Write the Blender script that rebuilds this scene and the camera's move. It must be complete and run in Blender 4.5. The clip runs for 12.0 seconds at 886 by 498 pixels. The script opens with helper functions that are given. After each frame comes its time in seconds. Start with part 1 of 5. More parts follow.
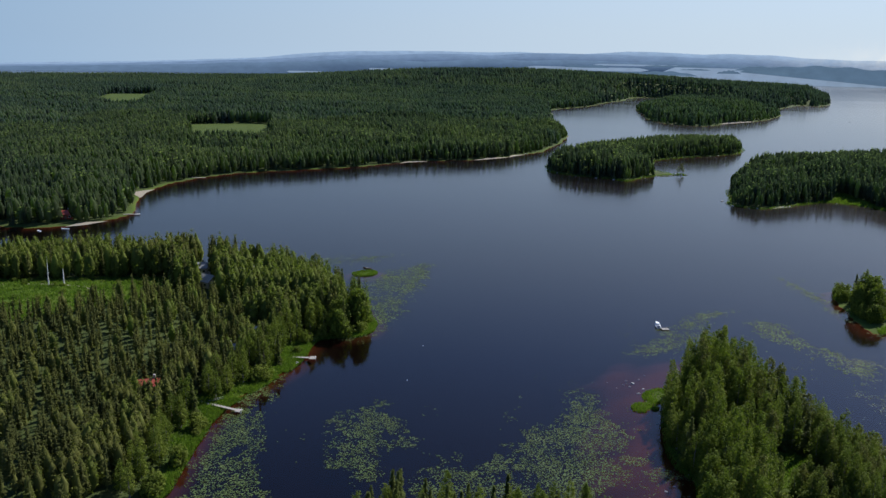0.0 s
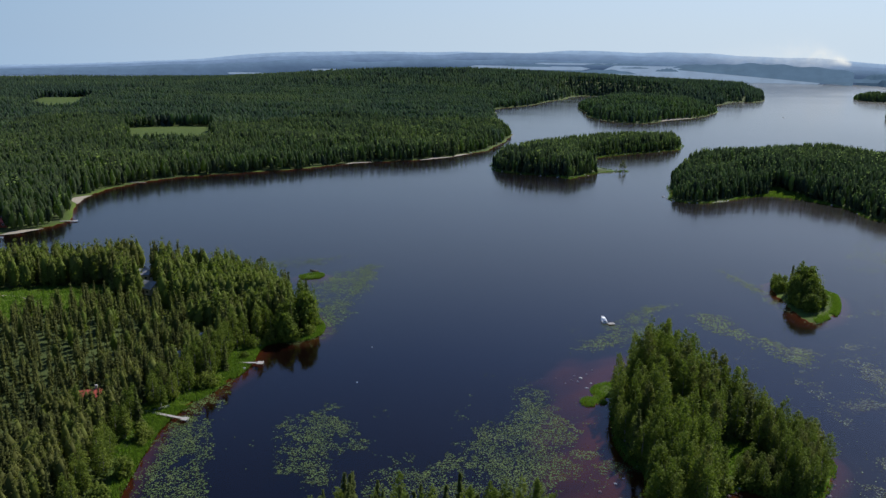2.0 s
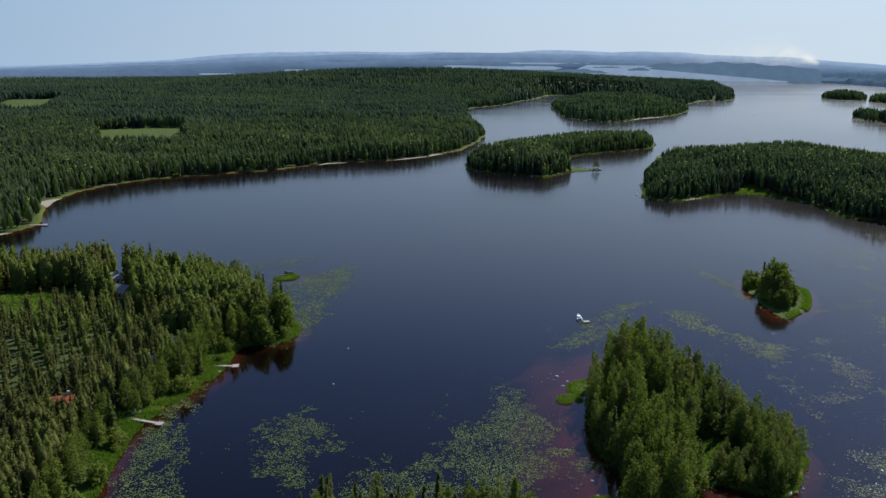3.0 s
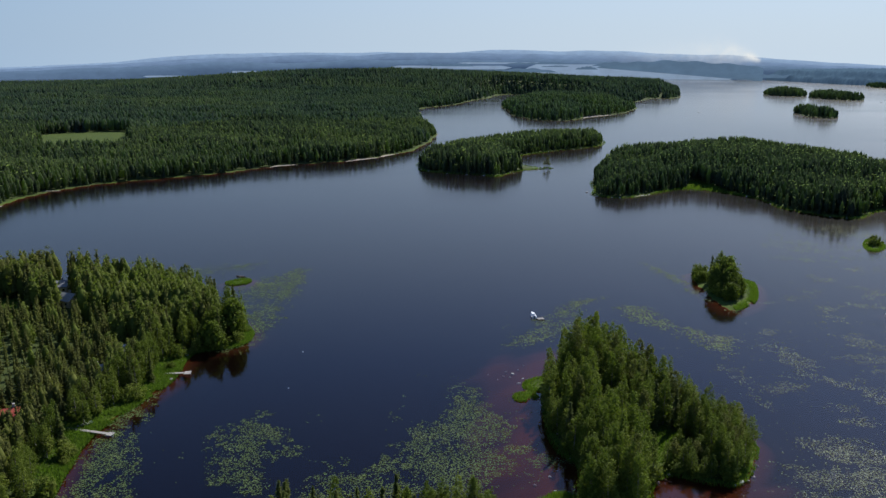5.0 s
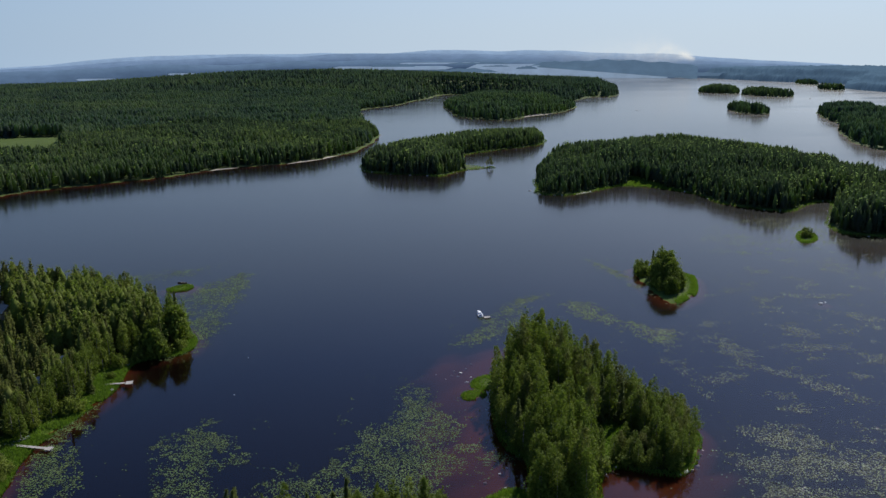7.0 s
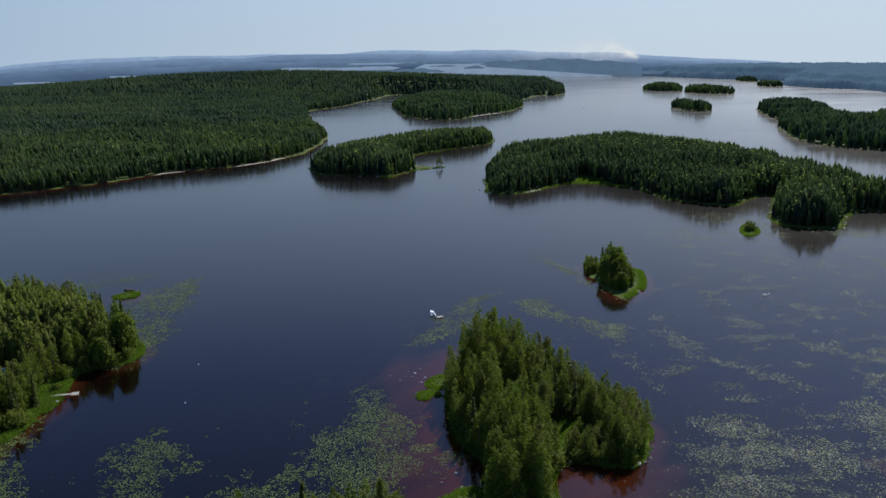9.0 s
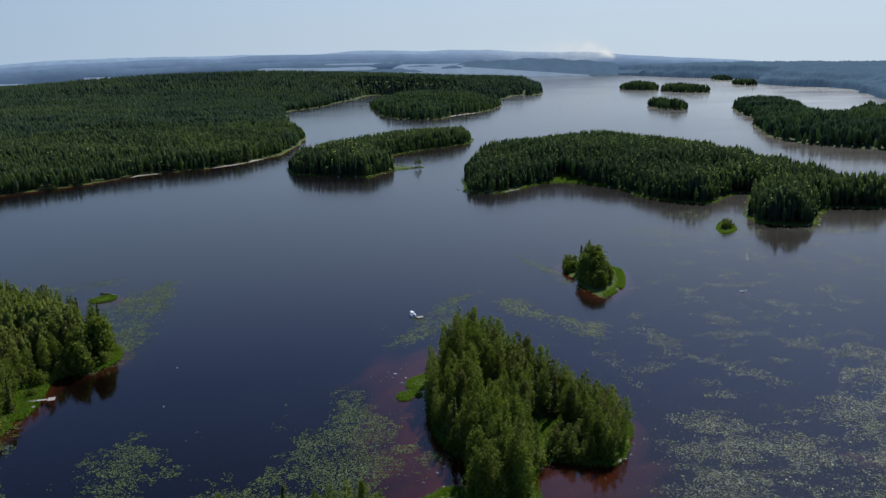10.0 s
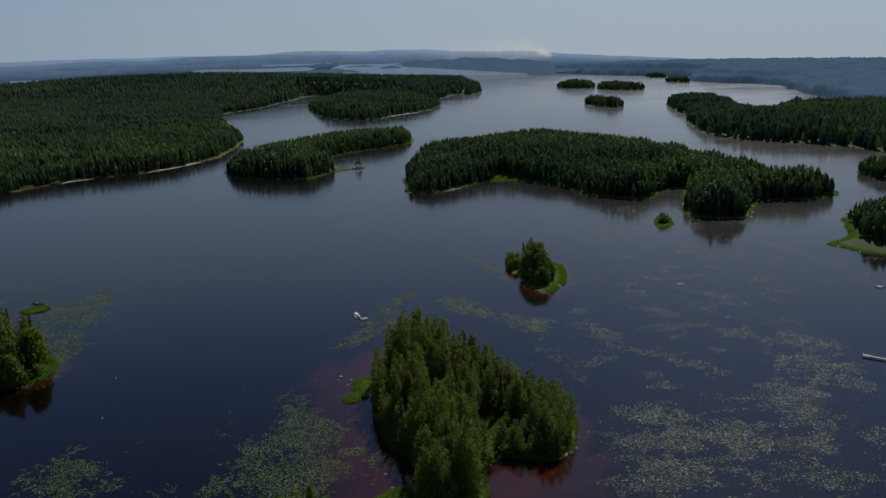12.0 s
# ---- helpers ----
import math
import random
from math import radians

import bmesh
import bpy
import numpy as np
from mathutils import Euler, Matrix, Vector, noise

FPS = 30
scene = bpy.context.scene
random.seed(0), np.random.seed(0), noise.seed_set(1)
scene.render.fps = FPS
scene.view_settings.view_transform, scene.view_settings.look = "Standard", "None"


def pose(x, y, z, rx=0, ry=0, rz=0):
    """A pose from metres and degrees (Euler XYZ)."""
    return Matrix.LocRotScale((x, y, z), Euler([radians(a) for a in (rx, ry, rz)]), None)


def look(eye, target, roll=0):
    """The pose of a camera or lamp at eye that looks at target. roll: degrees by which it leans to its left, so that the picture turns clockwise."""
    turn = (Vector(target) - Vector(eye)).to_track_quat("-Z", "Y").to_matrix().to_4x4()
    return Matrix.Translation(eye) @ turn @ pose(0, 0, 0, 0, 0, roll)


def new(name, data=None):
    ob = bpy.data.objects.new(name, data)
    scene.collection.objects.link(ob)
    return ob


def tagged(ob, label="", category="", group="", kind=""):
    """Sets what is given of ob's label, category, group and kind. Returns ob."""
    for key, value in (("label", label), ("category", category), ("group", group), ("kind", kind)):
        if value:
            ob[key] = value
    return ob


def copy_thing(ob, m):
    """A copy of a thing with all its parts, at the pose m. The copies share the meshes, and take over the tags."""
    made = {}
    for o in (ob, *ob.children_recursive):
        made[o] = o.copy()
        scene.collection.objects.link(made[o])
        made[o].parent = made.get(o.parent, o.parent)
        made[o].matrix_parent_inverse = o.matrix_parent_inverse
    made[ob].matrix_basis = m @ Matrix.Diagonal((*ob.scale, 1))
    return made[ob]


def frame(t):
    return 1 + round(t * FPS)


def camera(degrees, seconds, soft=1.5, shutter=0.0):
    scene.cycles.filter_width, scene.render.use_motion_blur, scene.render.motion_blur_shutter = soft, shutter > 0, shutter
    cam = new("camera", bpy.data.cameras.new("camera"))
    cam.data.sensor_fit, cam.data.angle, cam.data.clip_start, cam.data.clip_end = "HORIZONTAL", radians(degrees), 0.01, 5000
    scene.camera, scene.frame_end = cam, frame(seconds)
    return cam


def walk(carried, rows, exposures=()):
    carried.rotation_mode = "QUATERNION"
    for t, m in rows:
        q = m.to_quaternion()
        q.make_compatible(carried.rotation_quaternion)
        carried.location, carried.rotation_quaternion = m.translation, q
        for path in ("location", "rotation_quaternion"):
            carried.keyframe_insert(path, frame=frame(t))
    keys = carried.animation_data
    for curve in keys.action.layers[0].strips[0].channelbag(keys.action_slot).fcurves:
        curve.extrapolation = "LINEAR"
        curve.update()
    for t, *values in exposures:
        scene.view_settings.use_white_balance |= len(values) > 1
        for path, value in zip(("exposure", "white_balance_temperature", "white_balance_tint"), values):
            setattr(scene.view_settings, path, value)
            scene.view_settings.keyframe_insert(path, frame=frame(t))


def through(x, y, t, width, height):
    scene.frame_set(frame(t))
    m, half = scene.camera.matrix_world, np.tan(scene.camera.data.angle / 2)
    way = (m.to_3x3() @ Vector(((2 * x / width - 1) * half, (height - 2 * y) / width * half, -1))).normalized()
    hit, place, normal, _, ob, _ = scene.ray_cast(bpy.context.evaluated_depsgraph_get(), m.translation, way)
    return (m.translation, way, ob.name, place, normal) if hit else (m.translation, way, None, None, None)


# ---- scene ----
EYE = 100.0
TURNS = [  # seconds, turn to the left, tilt, lean, in degrees
    (0.0, 10.88, -13.28, 1.17), (0.5, 10.38, -13.27, 1.07), (1.0, 9.40, -13.25, 0.96), (1.5, 8.26, -13.23, 0.86),
    (2.0, 7.09, -13.22, 0.76), (2.5, 6.11, -13.21, 0.65), (4.5, 3.02, -13.18, 0.23), (5.0, 1.99, -13.17, 0.13),
    (5.5, 0.99, -13.17, 0.02), (6.0, 0.0, -13.16, -0.08), (6.5, -1.0, -13.15, -0.19), (7.0, -1.94, -13.15, -0.29),
    (9.0, -5.42, -13.17, -0.71), (9.5, -6.19, -13.19, -0.81), (10.0, -6.90, -13.19, -0.92), (10.5, -7.74, -13.22, -1.02),
    (11.0, -8.70, -13.24, -1.13), (11.5, -9.81, -13.24, -1.23), (12.0, -10.99, -13.28, -1.34)]


def hover(t, yaw, tilt, lean):
    a, b = radians(yaw), radians(tilt)
    eye = Vector((0.0, 0.06 * t, EYE))
    return look(eye, eye + Vector((-math.sin(a) * math.cos(b), math.cos(a) * math.cos(b), math.sin(b))), lean)


cam = camera(56.8, 12.0, soft=1.4)
walk(cam, [(row[0], hover(*row)) for row in TURNS],
     exposures=[(0.0, 0.52, 6050, 10), (5.5, 0.44, 6050, 10), (9.0, 0.36, 6050, 10), (11.0, 0.36, 6050, 10), (11.5, 0.20, 6050, 10), (12.0, -0.30, 6050, 10)])

# ---- world and sun ----
SUN_AZ, SUN_EL = 33.0, 42.0          # degrees to the right of +y, and above the horizon
world = bpy.data.worlds.new("world")
scene.world = world
world.use_nodes = True
wn = world.node_tree
sky = wn.nodes.new("ShaderNodeTexSky")
sky.sky_type = "NISHITA"
sky.sun_disc = False
sky.sun_elevation, sky.sun_rotation = radians(SUN_EL), radians(SUN_AZ)
sky.altitude, sky.air_density, sky.dust_density, sky.ozone_density = 100, 1.0, 1.0, 5.0
sky_dir = wn.nodes.new("ShaderNodeTexCoord")
sky_up = wn.nodes.new("ShaderNodeSeparateXYZ")
wn.links.new(sky_dir.outputs["Generated"], sky_up.inputs[0])
tint = wn.nodes.new("ShaderNodeMix")
tint.data_type, tint.blend_type = "RGBA", "MULTIPLY"
tint.inputs["Factor"].default_value, tint.inputs["B"].default_value = 1.0, (0.53, 0.65, 0.88, 1)
wn.links.new(sky.outputs[0], tint.inputs["A"])
sunward = wn.nodes.new("ShaderNodeVectorMath")          # summer haze is whiter towards the sun
sunward.operation = "DOT_PRODUCT"
sunward.inputs[1].default_value = (math.sin(radians(SUN_AZ)), math.cos(radians(SUN_AZ)), 0.0)
wn.links.new(sky_dir.outputs["Generated"], sunward.inputs[0])
near_sun = wn.nodes.new("ShaderNodeMapRange")
near_sun.inputs["From Min"].default_value, near_sun.inputs["From Max"].default_value = 0.25, 1.0
wn.links.new(sunward.outputs["Value"], near_sun.inputs["Value"])
haze = wn.nodes.new("ShaderNodeMix")
haze.data_type = "RGBA"
haze.inputs["A"].default_value, haze.inputs["B"].default_value = (2.25, 3.15, 4.2, 1), (4.5, 5.1, 5.5, 1)
wn.links.new(near_sun.outputs[0], haze.inputs["Factor"])
milky = wn.nodes.new("ShaderNodeMix")          # a thin white summer haze over the blue
milky.data_type = "RGBA"
thin = wn.nodes.new("ShaderNodeValToRGB")      # the haze thins out with height
while len(thin.color_ramp.elements) < 6:
    thin.color_ramp.elements.new(0.5)
for el, (pos, v) in zip(thin.color_ramp.elements, ((0.0, 1.0), (0.05, 0.88), (0.12, 0.80), (0.24, 0.62), (0.36, 0.14), (0.52, 0.02))):
    el.position, el.color = pos, (v, v, v, 1)
wn.links.new(sky_up.outputs["Z"], thin.inputs[0])
wn.links.new(thin.outputs[0], milky.inputs["Factor"])
wn.links.new(tint.outputs["Result"], milky.inputs["A"])
wn.links.new(haze.outputs["Result"], milky.inputs["B"])
wn.links.new(milky.outputs["Result"], wn.nodes["Background"].inputs[0])
wn.nodes["Background"].inputs[1].default_value = 0.099
sun_data = bpy.data.lights.new("sun", "SUN")
sun_data.energy, sun_data.angle, sun_data.color = 5.0, radians(0.5), (1.0, 0.93, 0.80)
sun = new("sun", sun_data)
sa, se = radians(SUN_AZ), radians(SUN_EL)
sun.matrix_world = look((0, 0, 300), Vector((0, 0, 300)) - Vector((math.sin(sa) * math.cos(se), math.cos(sa) * math.cos(se), math.sin(se))))


# ---- materials ----
def material(name):
    m = bpy.data.materials.new(name)
    m.use_nodes = True
    return m, m.node_tree, m.node_tree.nodes["Principled BSDF"]


def noise_node(nt, scale, detail=4.0, rough=0.6, space="Object", stretch=None):
    co = nt.nodes.new("ShaderNodeTexCoord")
    src = co.outputs[space] if space != "Position" else nt.nodes.new("ShaderNodeNewGeometry").outputs["Position"]
    if stretch:
        mp = nt.nodes.new("ShaderNodeMapping")
        mp.inputs["Scale"].default_value = stretch
        nt.links.new(src, mp.inputs[0])
        src = mp.outputs[0]
    n = nt.nodes.new("ShaderNodeTexNoise")
    n.inputs["Scale"].default_value, n.inputs["Detail"].default_value, n.inputs["Roughness"].default_value = scale, detail, rough
    nt.links.new(src, n.inputs["Vector"])
    return n


def ramp(nt, fac, stops):
    r = nt.nodes.new("ShaderNodeValToRGB")
    while len(r.color_ramp.elements) < len(stops):
        r.color_ramp.elements.new(0.5)
    for el, (pos, col) in zip(r.color_ramp.elements, stops):
        el.position, el.color = pos, (*col, 1)
    nt.links.new(fac, r.inputs[0])
    return r


def mixed(nt, fac, a, b, blend="MIX"):
    m = nt.nodes.new("ShaderNodeMix")
    m.data_type, m.blend_type = "RGBA", blend
    for sock, v in ((m.inputs["Factor"], fac), (m.inputs["A"], a), (m.inputs["B"], b)):
        if isinstance(v, (int, float)):
            sock.default_value = v
        elif isinstance(v, tuple):
            sock.default_value = (*v, 1)
        else:
            nt.links.new(v, sock)
    return m.outputs["Result"]


def bump(nt, bsdf, height, strength, distance):
    b = nt.nodes.new("ShaderNodeBump")
    b.inputs["Strength"].default_value, b.inputs["Distance"].default_value = strength, distance
    nt.links.new(height, b.inputs["Height"])
    nt.links.new(b.outputs[0], bsdf.inputs["Normal"])


def plain(name, colour, rough=0.7, scale=3.0, spread=0.25, metal=0.0, bumpy=0.2):
    m, nt, p = material(name)
    n = noise_node(nt, scale)
    lo = tuple(c * (1 - spread) for c in colour)
    hi = tuple(min(1, c * (1 + spread)) for c in colour)
    nt.links.new(ramp(nt, n.outputs[0], [(0.3, lo), (0.7, hi)]).outputs[0], p.inputs["Base Color"])
    p.inputs["Roughness"].default_value, p.inputs["Metallic"].default_value = rough, metal
    fine = noise_node(nt, scale * 9)
    bump(nt, p, fine.outputs[0], bumpy, 0.02)
    return m


def foliage(name, dark, mid, light, through=0.35, per_tree="tone", gloss=0.06):
    """Leaves that let light through; the tone of each tree differs."""
    m, nt, p = material(name)
    if per_tree == "tone":
        at = nt.nodes.new("ShaderNodeAttribute")
        at.attribute_name = "tone"
        tone = at.outputs["Fac"]
    else:
        tone = nt.nodes.new("ShaderNodeObjectInfo").outputs["Random"]
    whole = ramp(nt, tone, [(0.0, dark), (0.5, mid), (1.0, light)])
    isl = nt.nodes.new("ShaderNodeNewGeometry").outputs["Random Per Island"]
    leaf = ramp(nt, isl, [(0.0, (0.72, 0.72, 0.7)), (1.0, (1.22, 1.20, 1.1))])
    col = mixed(nt, 1.0, whole.outputs[0], leaf.outputs[0], "MULTIPLY")
    nt.links.new(col, p.inputs["Base Color"])
    p.inputs["Roughness"].default_value = 0.7
    p.inputs["Specular IOR Level"].default_value = gloss
    tr = nt.nodes.new("ShaderNodeBsdfTranslucent")
    nt.links.new(mixed(nt, 1.0, col, (1.15, 1.3, 0.55), "MULTIPLY"), tr.inputs[0])
    mx = nt.nodes.new("ShaderNodeMixShader")
    mx.inputs[0].default_value = through
    nt.links.new(p.outputs[0], mx.inputs[1])
    nt.links.new(tr.outputs[0], mx.inputs[2])
    nt.links.new(mx.outputs[0], nt.nodes["Material Output"].inputs[0])
    return m


def water_material():
    """Clear brown water: calm among the lilies, ruffled by the wind in streaks out on the open lake."""
    m, nt, p = material("lake_water")
    nt.nodes.remove(p)
    swell = noise_node(nt, 0.10, 2.0, 0.5, "Position", (1.0, 0.5, 1.0))
    b = nt.nodes.new("ShaderNodeBump")
    b.inputs["Strength"].default_value, b.inputs["Distance"].default_value = 0.10, 0.15
    nt.links.new(swell.outputs[0], b.inputs["Height"])
    gloss = nt.nodes.new("ShaderNodeBsdfGlossy")
    wind = noise_node(nt, 0.0065, 4.0, 0.62, "Position", (0.55, 2.0, 1.0))
    rough = ramp(nt, wind.outputs[0], [(0.34, (0.115,) * 3), (0.50, (0.135,) * 3), (0.66, (0.155,) * 3)])
    where = nt.nodes.new("ShaderNodeSeparateXYZ")
    nt.links.new(nt.nodes.new("ShaderNodeNewGeometry").outputs["Position"], where.inputs[0])
    out = nt.nodes.new("ShaderNodeMapRange")
    out.interpolation_type = "SMOOTHSTEP"
    out.inputs["From Min"].default_value, out.inputs["From Max"].default_value = 230.0, 520.0
    nt.links.new(where.outputs["Y"], out.inputs["Value"])
    nt.links.new(mixed(nt, out.outputs[0], (0.07, 0.07, 0.07), rough.outputs[0]), gloss.inputs["Roughness"])
    nt.links.new(b.outputs[0], gloss.inputs["Normal"])
    clear = nt.nodes.new("ShaderNodeBsdfTransparent")
    clear.inputs[0].default_value = (0.62, 0.48, 0.42, 1)
    fr = nt.nodes.new("ShaderNodeFresnel")
    fr.inputs[0].default_value = 1.33
    nt.links.new(b.outputs[0], fr.inputs["Normal"])
    mx = nt.nodes.new("ShaderNodeMixShader")
    nt.links.new(fr.outputs[0], mx.inputs[0])
    nt.links.new(clear.outputs[0], mx.inputs[1])
    nt.links.new(gloss.outputs[0], mx.inputs[2])
    nt.links.new(mx.outputs[0], nt.nodes["Material Output"].inputs[0])
    return m


def ground_material():
    """Lake bed below the waterline, darkened with depth for light the water absorbs; sedge and moss on the land."""
    m, nt, p = material("ground")
    geo = nt.nodes.new("ShaderNodeNewGeometry")
    sep = nt.nodes.new("ShaderNodeSeparateXYZ")
    nt.links.new(geo.outputs["Position"], sep.inputs[0])
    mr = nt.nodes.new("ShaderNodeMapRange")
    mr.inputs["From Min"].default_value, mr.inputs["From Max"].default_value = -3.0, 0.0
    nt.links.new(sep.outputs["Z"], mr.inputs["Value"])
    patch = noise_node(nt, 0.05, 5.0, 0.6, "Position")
    # light lost in deep water is painted in: brown mud fades to black
    dimmed_mud = ramp(nt, mr.outputs[0], [(0.0, (0.003, 0.002, 0.002)), (0.45, (0.007, 0.004, 0.004)), (0.70, (0.068, 0.027, 0.020)), (0.93, (0.125, 0.044, 0.016))])
    fine = noise_node(nt, 1.5, 5.0, 0.65, "Position")
    dimmed_mud2 = mixed(nt, 0.35, dimmed_mud.outputs[0], mixed(nt, 1.0, dimmed_mud.outputs[0], ramp(nt, fine.outputs[0], [(0.3, (0.5, 0.5, 0.5)), (0.7, (1.4, 1.4, 1.4))]).outputs[0], "MULTIPLY"))
    grass = ramp(nt, patch.outputs[0], [(0.3, (0.045, 0.075, 0.008)), (0.5, (0.062, 0.098, 0.011)), (0.7, (0.085, 0.110, 0.018))])
    moss = ramp(nt, fine.outputs[0], [(0.3, (0.025, 0.04, 0.012)), (0.6, (0.05, 0.065, 0.02)), (0.8, (0.09, 0.08, 0.04))])
    at = nt.nodes.new("ShaderNodeAttribute")
    at.attribute_name = "meadow"
    land = mixed(nt, at.outputs["Fac"], moss.outputs[0], grass.outputs[0])
    wet = nt.nodes.new("ShaderNodeMapRange")
    wet.inputs["From Min"].default_value, wet.inputs["From Max"].default_value = 0.0, 0.06
    nt.links.new(sep.outputs["Z"], wet.inputs["Value"])
    nt.links.new(mixed(nt, wet.outputs[0], dimmed_mud2, land), p.inputs["Base Color"])
    p.inputs["Roughness"].default_value = 0.95
    p.inputs["Specular IOR Level"].default_value = 0.1
    bump(nt, p, fine.outputs[0], 0.5, 0.3)
    return m


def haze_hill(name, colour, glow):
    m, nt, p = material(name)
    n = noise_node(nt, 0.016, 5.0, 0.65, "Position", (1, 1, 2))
    # aerial haze put into the base colour and lifted by emission
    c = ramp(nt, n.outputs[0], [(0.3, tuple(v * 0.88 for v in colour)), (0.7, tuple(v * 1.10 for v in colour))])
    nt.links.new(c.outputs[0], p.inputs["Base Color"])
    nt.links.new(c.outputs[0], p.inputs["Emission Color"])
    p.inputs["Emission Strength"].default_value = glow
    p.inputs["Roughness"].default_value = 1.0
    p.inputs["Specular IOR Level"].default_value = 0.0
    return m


M_WATER, M_GROUND = water_material(), ground_material()
M_BIRCH = foliage("birch_leaves", (0.080, 0.108, 0.018), (0.106, 0.140, 0.024), (0.140, 0.168, 0.034), 0.42, "random")
M_SPRUCE = foliage("spruce_needles", (0.074, 0.094, 0.026), (0.090, 0.110, 0.030), (0.106, 0.126, 0.036), 0.42, "random")
M_PINE = foliage("pine_needles", (0.096, 0.106, 0.032), (0.116, 0.124, 0.038), (0.132, 0.140, 0.044), 0.42, "random")
M_FOREST = foliage("forest_leaves", (0.080, 0.090, 0.030), (0.114, 0.122, 0.036), (0.120, 0.154, 0.032), 0.46, "tone")
# haze is painted into the next two leaf colours, bluer and paler
M_MID = foliage("hazed_shore_leaves", (0.078, 0.108, 0.090), (0.104, 0.136, 0.098), (0.130, 0.162, 0.100), 0.80, "tone", 0.0)
M_FAR = foliage("hazed_far_needles", (0.084, 0.118, 0.128), (0.112, 0.148, 0.136), (0.142, 0.174, 0.138), 0.82, "tone", 0.0)
M_BARK = plain("grey_bark", (0.14, 0.11, 0.085), 0.9, 6.0, 0.35)
M_WHITEBARK = plain("birch_bark", (0.17, 0.155, 0.13), 0.8, 5.0, 0.35)
M_PALEBARK = plain("pale_birch_bark", (0.62, 0.60, 0.54), 0.8, 5.0, 0.25)
M_PAD = foliage("lily_leaf", (0.056, 0.086, 0.026), (0.080, 0.116, 0.036), (0.118, 0.152, 0.056), 0.15, "tone", 0.12)
M_PADWET = foliage("wet_lily_leaf", (0.060, 0.078, 0.042), (0.090, 0.110, 0.062), (0.136, 0.158, 0.094), 0.1, "tone", 0.2)
pw = M_PADWET.node_tree                     # a few leaves are wet and mirror the sun
wet_at = pw.nodes.new("ShaderNodeAttribute")
wet_at.attribute_name = "wet"
wet_few = ramp(pw, wet_at.outputs["Fac"], [(0.4, (0.75,) * 3), (0.6, (0.27,) * 3)])
pw.links.new(wet_few.outputs[0], pw.nodes["Principled BSDF"].inputs["Roughness"])
M_REED = foliage("sedge", (0.075, 0.130, 0.020), (0.098, 0.158, 0.026), (0.125, 0.18, 0.036), 0.4, "tone")
M_ROCK = plain("granite", (0.36, 0.34, 0.32), 0.85, 2.5, 0.4, 0, 0.5)
M_SAND = plain("pale_sand", (0.21, 0.18, 0.14), 0.95, 1.2, 0.25)
M_DECK = plain("weathered_planks", (0.25, 0.23, 0.21), 0.85, 4.0, 0.3)
M_POST = plain("wet_timber", (0.16, 0.12, 0.09), 0.8, 6.0, 0.3)
M_WHITE = plain("white_gelcoat", (0.78, 0.78, 0.77), 0.25, 2.0, 0.05, 0, 0.02)
M_BLUE = plain("blue_canvas", (0.10, 0.16, 0.30), 0.8, 4.0, 0.2)
M_DARK = plain("dark_glass", (0.02, 0.024, 0.03), 0.08, 2.0, 0.1, 0, 0.0)
M_REDROOF = plain("red_roof_sheet", (0.33, 0.055, 0.030), 0.55, 1.5, 0.25)
M_GREYROOF = plain("grey_roof_sheet", (0.30, 0.30, 0.31), 0.5, 1.5, 0.2)
M_PALEWALL = plain("pale_board_wall", (0.55, 0.47, 0.36), 0.8, 3.0, 0.2)
M_REDWALL = plain("red_board_wall", (0.26, 0.055, 0.032), 0.85, 3.0, 0.25)
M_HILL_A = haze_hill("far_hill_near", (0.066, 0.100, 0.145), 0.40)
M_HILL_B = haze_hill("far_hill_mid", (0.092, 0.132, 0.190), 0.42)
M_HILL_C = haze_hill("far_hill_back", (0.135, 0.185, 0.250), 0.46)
M_BLUEFAR = haze_hill("hazed_distant_forest", (0.044, 0.072, 0.100), 0.55)
# haze in the islet colour, reflected sky in the lake colour, both glowing
M_ISLET = haze_hill("hazed_distant_islet", (0.090, 0.136, 0.180), 0.72)
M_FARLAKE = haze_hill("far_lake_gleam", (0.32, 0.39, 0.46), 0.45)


# ---- mesh helpers ----
def mesh_object(name, verts, faces, mat, parent=None, attrs=None, smooth=False):
    """One mesh from arrays; faces: an (n, 3) or (n, 4...) array, all alike."""
    verts, faces = np.asarray(verts, np.float32), np.asarray(faces, np.int32)
    me = bpy.data.meshes.new(name)
    me.vertices.add(len(verts))
    me.vertices.foreach_set("co", verts.ravel())
    n, k = faces.shape
    me.loops.add(n * k)
    me.loops.foreach_set("vertex_index", faces.ravel())
    me.polygons.add(n)
    me.polygons.foreach_set("loop_start", np.arange(n, dtype=np.int32) * k)
    me.polygons.foreach_set("loop_total", np.full(n, k, np.int32))
    if smooth:
        me.polygons.foreach_set("use_smooth", np.ones(n, bool))
    me.update(calc_edges=True)
    for key, vals in (attrs or {}).items():
        me.attributes.new(key, "FLOAT", "POINT").data.foreach_set("value", np.asarray(vals, np.float32))
    me.materials.append(mat)
    ob = new(name, me)
    ob.parent = parent
    return ob


def part(name, bm, mat, parent, label=""):
    me = bpy.data.meshes.new(name)
    bm.to_mesh(me)
    bm.free()
    me.materials.append(mat)
    ob = new(name, me)
    ob.parent = parent
    return tagged(ob, label)


